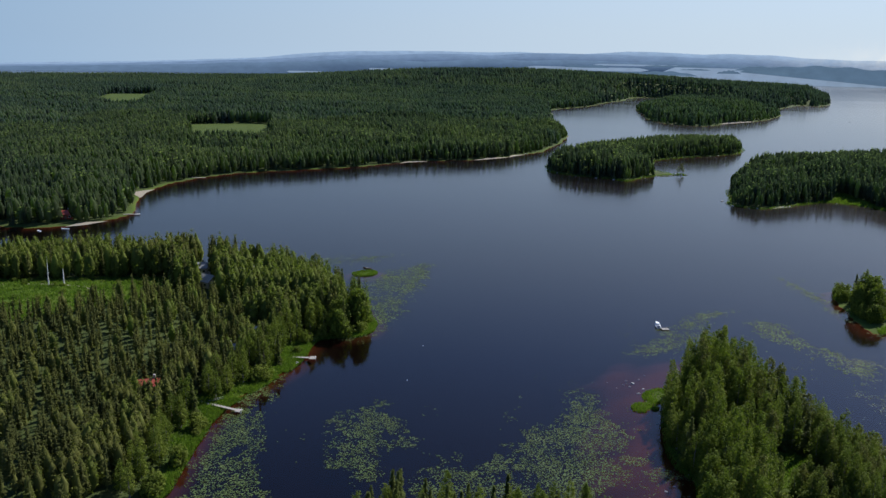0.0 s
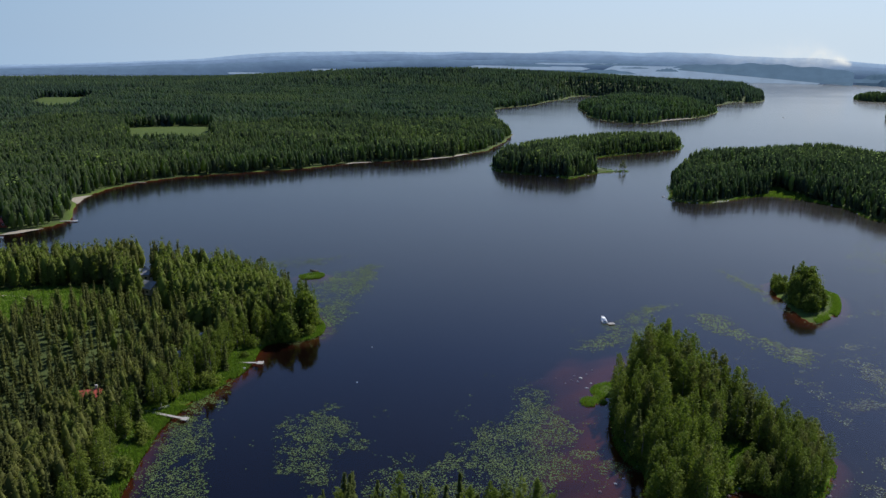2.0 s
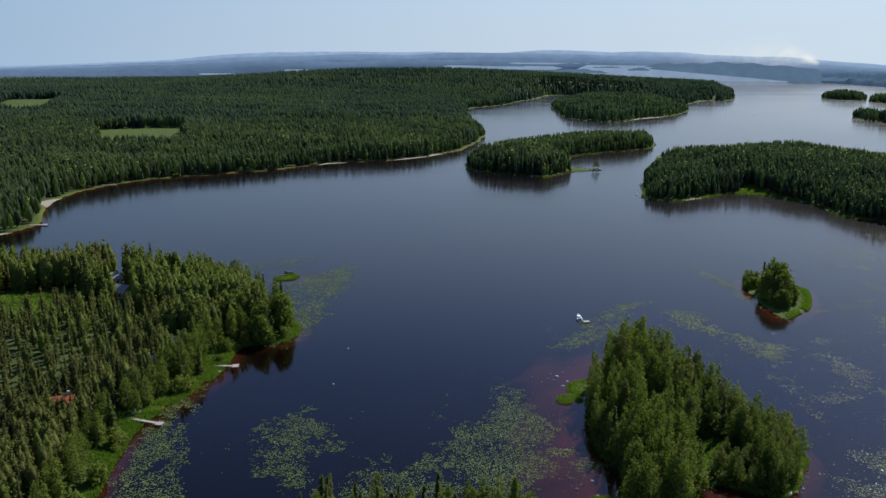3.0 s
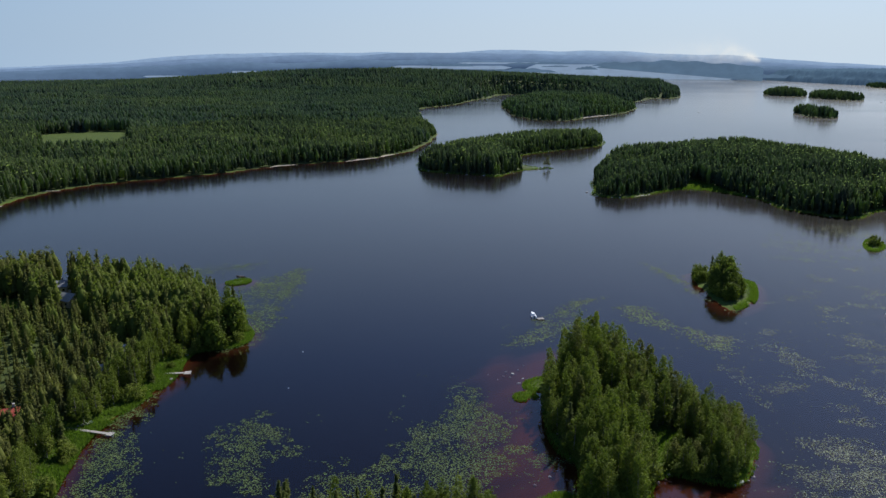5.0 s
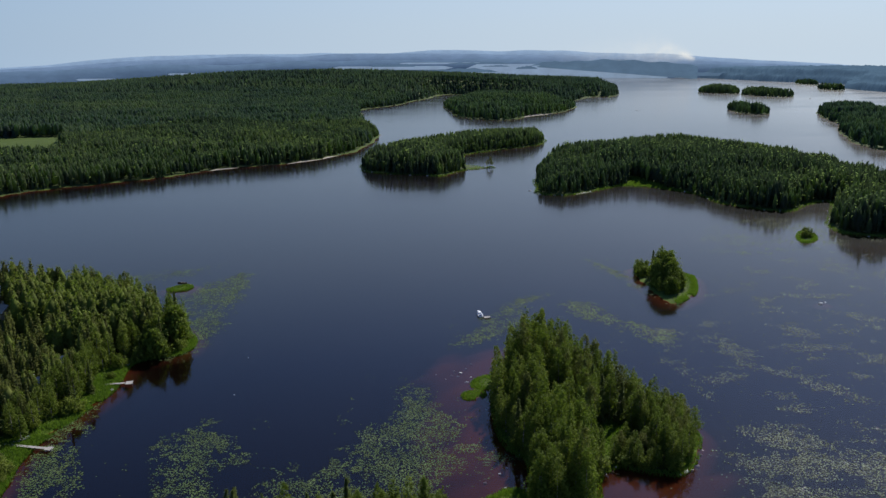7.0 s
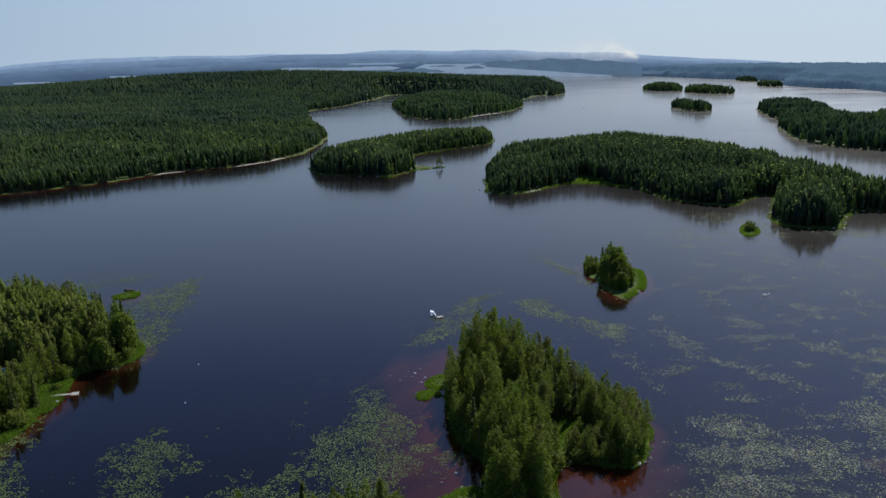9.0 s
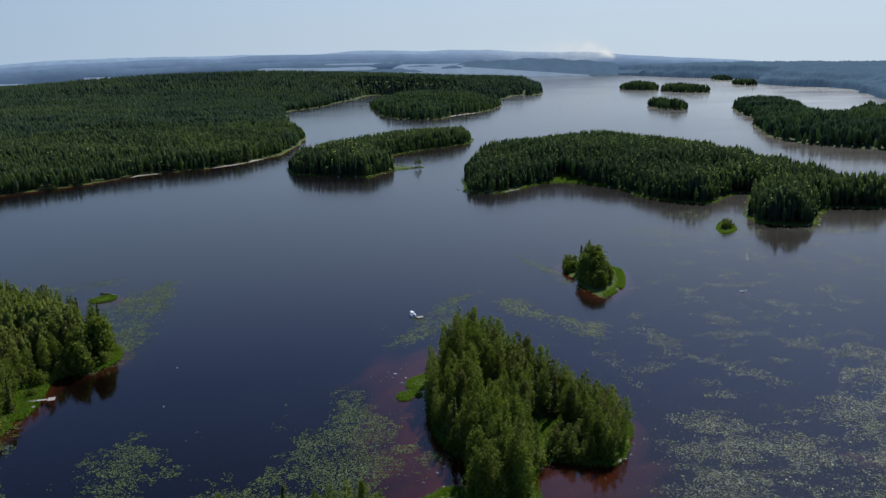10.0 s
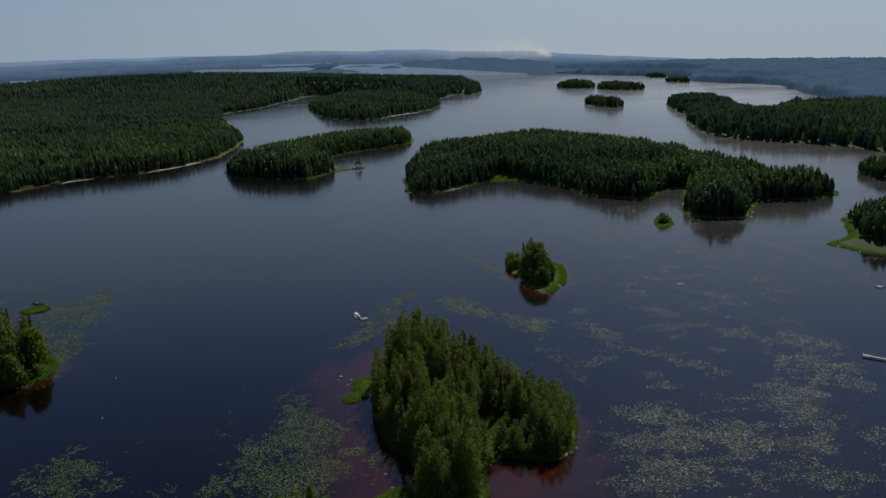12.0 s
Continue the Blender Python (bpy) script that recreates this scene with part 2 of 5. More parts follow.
def box(size, at=(0, 0, 0), turn=(0, 0, 0), bevel=0.0):
    bm = bmesh.new()
    bmesh.ops.create_cube(bm, size=1.0)
    bmesh.ops.scale(bm, vec=size, verts=bm.verts)
    if bevel:
        bmesh.ops.bevel(bm, geom=bm.edges[:], offset=bevel, segments=2, affect="EDGES")
    bmesh.ops.transform(bm, matrix=pose(*at, *turn), verts=bm.verts)
    return bm


def rod(a, b, r0, r1=None, sides=8):
    a, b = Vector(a), Vector(b)
    bm = bmesh.new()
    bmesh.ops.create_cone(bm, cap_ends=True, segments=sides, radius1=r0, radius2=r0 if r1 is None else r1, depth=(b - a).length)
    bmesh.ops.transform(bm, matrix=Matrix.Translation((a + b) / 2) @ (b - a).to_track_quat("Z", "Y").to_matrix().to_4x4(), verts=bm.verts)
    return bm


def thing(name, at, turn=0.0, label="", category="", group="", kind=""):
    ob = new(name)
    ob.matrix_basis = pose(*at, 0, 0, turn)
    return tagged(ob, label, category, group, kind)


# ---- the plan: shorelines as control points, in metres ----
def shoreline(points, wobble=0.05, seed=0, steps=6):
    """A closed, rounded and slightly ragged line through the points."""
    p = np.array(points, float)
    out = []
    for i in range(len(p)):
        a, b, c, d = p[i - 1], p[i], p[(i + 1) % len(p)], p[(i + 2) % len(p)]
        for s in np.arange(steps) / steps:
            q = 0.5 * (2 * b + (c - a) * s + (2 * a - 5 * b + 4 * c - d) * s * s + (3 * b - a - 3 * c + d) * s ** 3)
            amp = wobble * np.linalg.norm(c - b)
            w = noise.noise_vector(Vector((q[0] * 0.03 + seed, q[1] * 0.03, seed * 3.1)) * (60.0 / (20 + np.linalg.norm(c - b))))
            out.append(q + amp * np.array([w[0], w[1]]) * 2)
    return np.array(out)


LANDS = {
    "promontory": shoreline([(-95, 150), (-95, 157), (-99, 177), (-102, 193), (-102, 208), (-98, 225), (-95, 245), (-96, 264), (-83, 273), (-81, 286),
                             (-93, 307), (-113, 323), (-137, 344), (-158, 352), (-186, 352), (-222, 354), (-262, 342), (-350, 312), (-430, 200), (-400, 40), (-200, 10), (-100, 50), (-92, 110)], 0.03, 1),
    "mainland": shoreline([(-317, 400), (-303, 410), (-291, 423), (-284, 452), (-297, 480), (-314, 516), (-323, 557), (-317, 603), (-293, 646), (-247, 685), (-215, 714),
                           (-175, 768), (-125, 798), (-95, 836), (-65, 899), (-52, 983), (-50, 1072), (-77, 1339), (-104, 1610), (-38, 1798), (38, 2083), (94, 2298), (220, 2230),
                           (300, 1990), (368, 1923), (454, 2112), (518, 2140), (615, 2496), (650, 2750), (560, 3000), (300, 3200), (-100, 3350), (-700, 3350), (-1400, 3000),
                           (-2100, 2300), (-2200, 900), (-1100, 420), (-600, 370), (-420, 385)], 0.03, 2),
    "far_island": shoreline([(67, 1804), (64, 1504), (90, 1380), (149, 1344), (214, 1442), (289, 1553), (333, 1767), (250, 1950), (140, 1960)], 0.03, 3),
    "middle_island": shoreline([(-48, 749), (-32, 726), (8, 711), (23, 704), (43, 738), (63, 753), (74, 760), (60, 768), (40, 800), (51, 854), (84, 896), (142, 954), (162, 1020), (140, 1052), (80, 1010), (-15, 897), (-47, 812)], 0.03, 4),
    "large_island": shoreline([(95, 635), (92, 607), (112, 596), (138, 617), (166, 639), (194, 622), (210, 588), (214, 552), (244, 523), (267, 545), (290, 556), (253, 485), (247, 455), (274, 444),
                               (294, 470), (316, 492), (344, 484), (374, 498), (383, 520), (362, 548), (370, 615), (364, 680), (356, 765), (328, 842), (278, 890), (192, 854), (132, 790), (103, 700)], 0.03, 5),
    "small_island": shoreline([(104, 380), (102, 362), (103, 346), (105, 323), (116, 331), (124, 346), (129, 365), (121, 374), (112, 389)], 0.03, 6),
    "tiny_isle": shoreline([(215, 445), (213, 432), (221, 437), (228, 452), (224, 460)], 0.03, 7),
    "wooded_island": shoreline([(30, 253), (39, 259), (47, 251), (55, 236), (65, 222), (74, 212), (75, 199), (68, 185), (61, 181), (50, 186), (44, 180), (40, 165), (26, 160), (28, 187), (24, 196), (22, 209), (23, 232)], 0.04, 8),
    "near_bank": shoreline([(-47, 150), (-40, 162), (-12, 165), (8, 168), (22, 176), (28, 171), (40, 165), (48, 156), (60, 130), (60, 70), (-30, 60), (-50, 130)], 0.04, 9),
    "right_island": shoreline([(700, 1420), (643, 1246), (555, 1054), (508, 919), (513, 837), (558, 761), (600, 600), (800, 500), (960, 820), (960, 1100), (900, 1240), (870, 1300), (780, 1190), (718, 1135), (740, 1230), (790, 1340), (835, 1500), (820, 1570), (760, 1530)], 0.03, 10),
    "right_bank": shoreline([(277, 369), (293, 377), (305, 389), (316, 408), (338, 430), (430, 420), (500, 330), (420, 260), (330, 290), (300, 320), (284, 343), (279, 358)], 0.03, 11),
    "right_corner": shoreline([(190, 214), (193, 206), (206, 200), (235, 205), (228, 226), (206, 226)], 0.03, 28),
    "right_point": shoreline([(471, 598), (448, 557), (455, 530), (520, 480), (600, 500), (560, 570)], 0.03, 12),
    "far_shore": shoreline([(1310, 4700), (1330, 4300), (1352, 3870), (1412, 3430), (1440, 3290), (1530, 2920), (1345, 2545), (1320, 2330), (1355, 2150), (1322, 2000), (1228, 1832), (1099, 1514), (1010, 1200), (1100, 800), (2200, 700), (3000, 1500), (3000, 3300), (2300, 4200)], 0.03, 13),
    "skerry": shoreline([(815, 2330), (840, 2260), (885, 2250), (915, 2320), (895, 2440), (845, 2450)], 0.04, 14),
    "skerry_two": shoreline([(868, 2150), (900, 2060), (950, 2050), (972, 2110), (950, 2230), (895, 2250)], 0.04, 15),
    "skerry_three": shoreline([(585, 1470), (610, 1430), (640, 1470), (640, 1570), (600, 1580)], 0.04, 16),
    "skerry_four": shoreline([(1240, 2480), (1262, 2410), (1285, 2460), (1270, 2600)], 0.04, 17),
    "skerry_five": shoreline([(1395, 2940), (1432, 2900), (1450, 2990), (1420, 3080)], 0.04, 18),
    "sedge_isle": shoreline([(-111, 356), (-107, 352), (-101, 355), (-101, 361), (-106, 362)], 0.04, 19),
    "sedge_tuft": shoreline([(17, 240), (19, 246), (25, 248), (26, 240), (21, 236)], 0.09, 20),
    "sedge_tuft_two": shoreline([(13.5, 231), (15, 235), (20, 235), (20.5, 231), (16, 228.5)], 0.09, 29),
}
SHALLOWS = shoreline([(9, 256), (29, 272), (32, 250), (26, 200), (30, 185), (23, 168), (8, 168), (5, 199), (9, 224)], 0.03, 21)
BAY = shoreline([(40, 184), (51, 190), (60, 182), (72, 180), (62, 165), (52, 158), (41, 163)], 0.03, 22)
REEFS = [(14, 251, 0.6), (13, 248, 0.45), (15.5, 243, 0.6), (11, 249, 0.35), (9, 246, 0.3), (6, 250, 0.3), (-103, 364, 0.7), (167, 320, 1.2), (170, 322, 0.6), (425, 1571, 1.6),
         (431, 1569, 1.0), (944, 1955, 2.0), (290, 250, 0.8), (240, 260, 0.7), (150, 200, 0.5), (128, 174, 0.5), (126, 178, 0.4)]
HILLS = [(-180, 2590, 42, 430), (-620, 2400, 16, 330), (-950, 1650, 8, 300), (-350, 1300, 5, 260), (450, 2450, 8, 260),
         (200, 1650, 8, 120), (270, 700, 6, 110), (-20, 830, 4, 60), (2000, 2800, 26, 650), (1800, 3900, 26, 700), (2000, 1500, 16, 600), (720, 950, 6, 160), (-180, 240, 3, 60)]


def signed(poly, x, y, reach=60.0):
    """Metres inside (positive) or outside (negative) a shoreline, up to reach."""
    out = np.full(x.shape, -reach)
    lo, hi = poly.min(0) - reach, poly.max(0) + reach
    near = np.where((x > lo[0]) & (x < hi[0]) & (y > lo[1]) & (y < hi[1]))[0]
    if not len(near):
        return out
    px, py = x[near], y[near]
    best, inside = np.full(len(near), 1e12), np.zeros(len(near), bool)
    for (ax, ay), (bx, by) in zip(poly, np.roll(poly, -1, 0)):
        dx, dy = bx - ax, by - ay
        s = np.clip(((px - ax) * dx + (py - ay) * dy) / (dx * dx + dy * dy + 1e-9), 0, 1)
        best = np.minimum(best, (px - ax - s * dx) ** 2 + (py - ay - s * dy) ** 2)
        if ay != by:
            cross = ((ay > py) != (by > py)) & (px < ax + (py - ay) * dx / dy)
            inside ^= cross
    d = np.sqrt(best)
    out[near] = np.where(inside, d, -np.minimum(d, reach))
    return out


def inland(x, y, names=None):
    best = np.full(x.shape, -60.0)
    for key in names or LANDS:
        best = np.maximum(best, signed(LANDS[key], x, y))
    return best


def wave(x, y, scale, seed):
    """Smooth variation between -1 and 1, cheap over arrays."""
    r = np.random.RandomState(seed)
    v = np.zeros_like(x)
    for k in range(7):
        a, f, p = r.uniform(0, 6.28), r.uniform(0.5, 1.7) / scale, r.uniform(0, 6.28)
        v += np.sin((x * np.cos(a) + y * np.sin(a)) * f * 6.28 + p)
    return v / 3.2


def patches(x, y, scale, seed):
    """Cloudy variation between about -1 and 1."""
    return np.array([noise.fractal(Vector((a / scale + seed * 13.7, b / scale, seed * 3.3)), 0.9, 2.1, 4) for a, b in zip(x, y)]) * 1.6


def relief(x, y, sd):
    """Height of the ground: the lake bed, low banks, and the hills inland."""
    hill = np.zeros_like(x)
    for hx, hy, h, s in HILLS:
        hill += h * np.exp(-((x - hx) ** 2 + (y - hy) ** 2) / (2 * s * s))
    rise = np.clip(sd / 60.0, 0, 1)
    land = 0.05 + np.minimum(np.maximum(sd, 0) * 0.07, 0.9) + rise * rise * (hill + 1.2 * wave(x, y, 150, 5) + 0.8)
    depth = np.minimum(0.14 + np.where(np.hypot(x, y) < 400, 0.27, 1.2) * np.maximum(-sd, 0), 3.2)
    shoal = np.maximum(signed(SHALLOWS, x, y, 30), signed(BAY, x, y, 30))
    shoal_depth = np.clip(0.84 - np.where(shoal > 0, 0.06, 0.11) * shoal + 0.25 * wave(x, y, 14, 8), 0.15, 3.2)
    depth = np.where(shoal > -20, np.minimum(depth, shoal_depth), depth)
    for sx, sy, _ in REEFS:
        near = np.hypot(x - sx, y - sy)
        depth = np.where(near < 8, np.minimum(depth, 0.25 + 0.35 * near), depth)
    return np.where(sd > 0, land, -depth)


def ground_z(x, y, sd=None):
    x, y = np.asarray(x, float), np.asarray(y, float)
    return relief(x, y, inland(x, y) if sd is None else sd)


CLEARING = shoreline([(-278, 252), (-250, 296), (-222, 305), (-190, 322), (-170, 300), (-182, 266), (-205, 236), (-245, 224)], 0.03, 23)
FIELD = shoreline([(-432, 805), (-362, 850), (-400, 950), (-450, 1062), (-545, 1020), (-470, 880)], 0.02, 24)
FIELD_TWO = shoreline([(-810, 1240), (-760, 1260), (-850, 1450), (-930, 1600), (-1000, 1560), (-930, 1400)], 0.02, 25)
GLADE = shoreline([(45, 196), (51, 211), (57, 208), (53, 192)], 0.03, 26)
SEDGE_C = shoreline([(140, 616), (166, 642), (176, 668), (186, 662), (196, 625), (206, 600), (180, 606)], 0.03, 27)
LANDING = shoreline([(-117, 209), (-103, 206), (-101, 198), (-114, 199)], 0.03, 30)
LANDING_TWO = shoreline([(-103, 249), (-95, 248), (-94, 242), (-102, 241)], 0.03, 31)
OPEN = [CLEARING, FIELD, FIELD_TWO, GLADE, SEDGE_C, LANDING, LANDING_TWO]
HOUSES = [(-127, 206, 9), (-164, 314, 30), (-177, 334, 30), (-150, 338, 26), (-312, 428, 20), (41.6, 214.4, 13), (-118, 240, 10), (-116, 260, 12)]


def yard(x, y, reach):
    """A gap in the trees at a house, open towards the lake."""
    d = np.array([-x, -y]) / math.hypot(x, y)
    n = np.array([-d[1], d[0]])
    p = np.array([x, y])
    return np.array([p - d * 6 + n * 6, p - d * 6 - n * 6, p + d * reach - n * 4, p + d * reach + n * 4])


YARDS = [yard(*h) for h in HOUSES]


def polar_sheet(radii, angles):
    rr, aa = np.meshgrid(radii, angles, indexing="ij")
    x, y = (rr * np.sin(aa)).ravel(), (rr * np.cos(aa)).ravel()
    n, m = rr.shape
    i, j = np.meshgrid(np.arange(n - 1), np.arange(m), indexing="ij")
    k = (j + 1) % m
    faces = np.stack([i * m + j, i * m + k, (i + 1) * m + k, (i + 1) * m + j], -1).reshape(-1, 4)
    return x, y, faces


def build_ground():
    radii = np.concatenate([[0.0, 30, 60, 90], np.exp(np.linspace(np.log(110), np.log(4900), 300))])
    angles = np.radians(np.concatenate([np.arange(-46, 46, 0.24), np.arange(46, 314, 4.0)]))
    x, y, faces = polar_sheet(radii, angles)
    sd = inland(x, y)
    z = relief(x, y, sd)
    meadow = np.clip(1.15 - sd / 6.0, 0, 1) * np.clip(0.75 + wave(x, y, 45, 3), 0, 1)
    for area in OPEN:
        dry = 0.45 if area is FIELD or area is FIELD_TWO else 1.0
        meadow = np.maximum(meadow, dry * np.clip(signed(area, x, y, 20) / 3 + 0.5, 0, 1))
    ob = mesh_object("ground", np.stack([x, y, z], 1), faces, M_GROUND, attrs={"meadow": meadow}, smooth=True)
    tagged(ob, "mossy forest floor with sedge banks and brown lake bed", "ground", kind="structure")
    x, y, faces = polar_sheet(np.array([0.01, 100, 400, 1500, 4890]), np.radians(np.arange(0, 360, 5.0)))
    ob = mesh_object("water", np.stack([x, y, 0 * x], 1), faces, M_WATER)
    tagged(ob, "dark brown lake water, calm with faint ripples", "lake", kind="structure")


build_ground()


def build_backdrop():
    """Far ridges round the horizon, their haze painted in as blue colour and glow."""
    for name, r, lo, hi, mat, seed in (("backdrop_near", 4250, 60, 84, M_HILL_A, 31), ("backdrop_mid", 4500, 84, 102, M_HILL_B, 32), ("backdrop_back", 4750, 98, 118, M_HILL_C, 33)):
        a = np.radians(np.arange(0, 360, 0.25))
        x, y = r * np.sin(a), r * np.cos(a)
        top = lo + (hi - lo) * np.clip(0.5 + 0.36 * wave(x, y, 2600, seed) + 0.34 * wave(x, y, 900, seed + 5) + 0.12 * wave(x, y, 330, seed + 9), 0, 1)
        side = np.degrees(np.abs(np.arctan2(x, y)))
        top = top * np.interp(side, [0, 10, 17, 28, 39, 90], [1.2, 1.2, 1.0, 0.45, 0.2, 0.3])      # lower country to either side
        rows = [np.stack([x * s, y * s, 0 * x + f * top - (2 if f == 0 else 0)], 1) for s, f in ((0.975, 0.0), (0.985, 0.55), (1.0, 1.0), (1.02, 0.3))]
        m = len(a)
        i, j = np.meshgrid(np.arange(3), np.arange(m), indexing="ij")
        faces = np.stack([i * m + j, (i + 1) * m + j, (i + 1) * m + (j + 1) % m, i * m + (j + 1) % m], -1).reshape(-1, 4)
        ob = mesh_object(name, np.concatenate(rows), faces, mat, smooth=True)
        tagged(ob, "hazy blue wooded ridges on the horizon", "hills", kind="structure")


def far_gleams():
    """Upright strips far off, between the ridges: pale lakes with their sky gleam painted in, dark islets and a shore
    tip with haze in their colour. Bearing, half width, elevation, half height, and how the near shore falls away, all
    in degrees.
    """
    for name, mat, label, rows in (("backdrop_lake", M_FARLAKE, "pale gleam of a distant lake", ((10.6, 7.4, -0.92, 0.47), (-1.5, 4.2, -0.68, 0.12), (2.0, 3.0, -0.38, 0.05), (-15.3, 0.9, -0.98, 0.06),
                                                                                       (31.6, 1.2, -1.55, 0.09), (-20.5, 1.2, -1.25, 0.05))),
                                   ("backdrop_islet", M_ISLET, "hazy dark wooded islet on a distant lake", ((2.7, 3.1, -0.98, 0.28), (7.7, 0.75, -0.78, 0.22), (13.6, 5.3, -0.66, 0.50, -0.40), (10.2, 2.2, -0.56, 0.30), (19.6, 2.6, -1.24, 0.30), (-1.4, 1.5, -0.60, 0.22), (4.5, 2.2, -0.44, 0.15),
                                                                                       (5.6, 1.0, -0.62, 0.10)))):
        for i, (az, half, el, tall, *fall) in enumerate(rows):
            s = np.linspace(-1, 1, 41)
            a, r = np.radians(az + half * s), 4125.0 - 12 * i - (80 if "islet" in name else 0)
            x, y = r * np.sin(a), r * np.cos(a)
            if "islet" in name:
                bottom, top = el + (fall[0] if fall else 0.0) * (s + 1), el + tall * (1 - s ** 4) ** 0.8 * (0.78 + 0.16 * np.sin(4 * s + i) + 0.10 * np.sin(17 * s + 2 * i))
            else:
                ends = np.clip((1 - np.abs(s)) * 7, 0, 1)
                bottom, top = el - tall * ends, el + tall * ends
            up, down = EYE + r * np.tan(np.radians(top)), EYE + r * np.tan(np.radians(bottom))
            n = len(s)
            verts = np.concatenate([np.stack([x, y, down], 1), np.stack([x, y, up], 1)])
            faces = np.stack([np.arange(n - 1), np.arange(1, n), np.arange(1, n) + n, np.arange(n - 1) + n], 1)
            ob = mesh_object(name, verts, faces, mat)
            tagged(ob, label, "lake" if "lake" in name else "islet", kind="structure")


build_backdrop()
far_gleams()


# ---- trees ----
def leaves(centres, normals, size, rng, aspect=1.0):
    """One small triangle at each centre, facing roughly along its normal."""
    n = len(centres)
    nrm = normals + rng.normal(0, 0.36, (n, 3))
    nrm /= np.linalg.norm(nrm, axis=1)[:, None] + 1e-9
    t = np.cross(nrm, rng.normal(0, 1, (n, 3)))
    t /= np.linalg.norm(t, axis=1)[:, None] + 1e-9
    b = np.cross(nrm, t)
    s = (size * rng.uniform(0.6, 1.4, n))[:, None]
    v = np.stack([centres + t * s * aspect, centres - t * s * 0.5 * aspect + b * s * 0.8, centres - t * s * 0.5 * aspect - b * s * 0.8], 1)
    return v.reshape(-1, 3), np.arange(3 * n).reshape(-1, 3)


def broadleaf_crown(rng, height, radius, base, clumps, per_clump, leaf, pointed=0.75):
    """Clumps of hanging leaves on the ends of limbs, in an uneven upright crown."""
    low, power = (0.30, 0.58) if pointed > 0.75 else (0.42, 0.5)

    def profile(t):
        return np.minimum(1, (t / low + 0.10) ** 0.55) * (0.05 + 0.95 * (1 - ((t - low) / (1 - low)).clip(0, 1)) ** power)

    t = rng.uniform(0, 1, clumps * 6)
    t = t[rng.uniform(0, 1, len(t)) < 0.12 + 0.88 * profile(t)][:clumps]
    clumps = len(t)
    prof = profile(t)
    a = rng.uniform(0, 6.283, clumps)
    lobe = 1 + 0.18 * np.sin(3 * a + 6 * t + rng.uniform(0, 6)) + 0.10 * np.sin(5 * a - 9 * t)
    r = radius * prof * rng.uniform(0.5, 1.0, clumps) * lobe
    c = np.stack([r * np.cos(a), r * np.sin(a), base + (height - base) * t], 1)
    spread = radius * (0.07 + 0.15 * prof)
    off = rng.normal(0, 1, (clumps, per_clump, 3)) * (spread[:, None, None] * np.array([0.75, 0.75, 1.5]))
    p = (c[:, None] + off).reshape(-1, 3)
    p[:, 2] = np.minimum(p[:, 2], height * 1.02)
    nrm = (off / (np.linalg.norm(off, axis=2)[:, :, None] + 1e-9)).reshape(-1, 3)
    nrm = nrm + np.stack([p[:, 0] / radius * 0.6, p[:, 1] / radius * 0.6, np.full(len(p), 0.45)], 1)
    nrm /= np.linalg.norm(nrm, axis=1)[:, None] + 1e-9
    return leaves(p, nrm, leaf * (1.1 - 0.45 * (p[:, 2] / height).clip(0, 1)), rng)


def conifer_crown(rng, height, radius, base, branches, per_branch, leaf, droop=0.25):
    """Whorls of drooping branches under a thin leader."""
    t = rng.uniform(0, 1, branches) ** 1.3
    a = rng.uniform(0, 6.283, branches)
    reach = radius * (1 - t) ** 0.92 * rng.uniform(0.65, 1.1, branches) + 0.1
    s = rng.uniform(0.15, 1.0, (branches, per_branch))
    z = base + (height - base) * t
    p = np.stack([reach[:, None] * s * np.cos(a)[:, None], reach[:, None] * s * np.sin(a)[:, None], z[:, None] - droop * reach[:, None] * s ** 1.3], -1)
    p = (p + rng.normal(0, leaf * 0.35, p.shape)).reshape(-1, 3)
    nrm = np.stack([p[:, 0] * 0.6, p[:, 1] * 0.6, np.full(len(p), 1.0)], 1)
    nrm /= np.linalg.norm(nrm, axis=1)[:, None]
    size = leaf * (0.5 + 0.5 * (1 - (p[:, 2] - base) / (height - base)).clip(0, 1))
    return leaves(p, nrm, size, rng, 1.25)


def tiered_cone(rng, height, radius, sides, tiers, base=0.08):
    """A ragged layered cone for conifers far off."""
    vs, fs = [], []
    for k in range(tiers):
        z0 = height * (base + (0.92 - base) * k / tiers)
        z1 = height * min(1.0, base + (0.92 - base) * (k + 1.6) / tiers) if k < tiers - 1 else height
        r = radius * (1 - k / tiers) ** 0.8
        a = np.arange(sides) * 6.283 / sides + rng.uniform(0, 6.283)
        q = r * rng.uniform(0.6, 1.2, sides)
        o = len(vs)
        vs += [(q[i] * math.cos(a[i]), q[i] * math.sin(a[i]), z0 + rng.uniform(-0.04, 0.04) * height) for i in range(sides)]
        vs.append((rng.normal(0, 0.05) * radius, rng.normal(0, 0.05) * radius, z1))
        fs += [(o + i, o + (i + 1) % sides, o + sides) for i in range(sides)]
    return np.array(vs), np.array(fs)


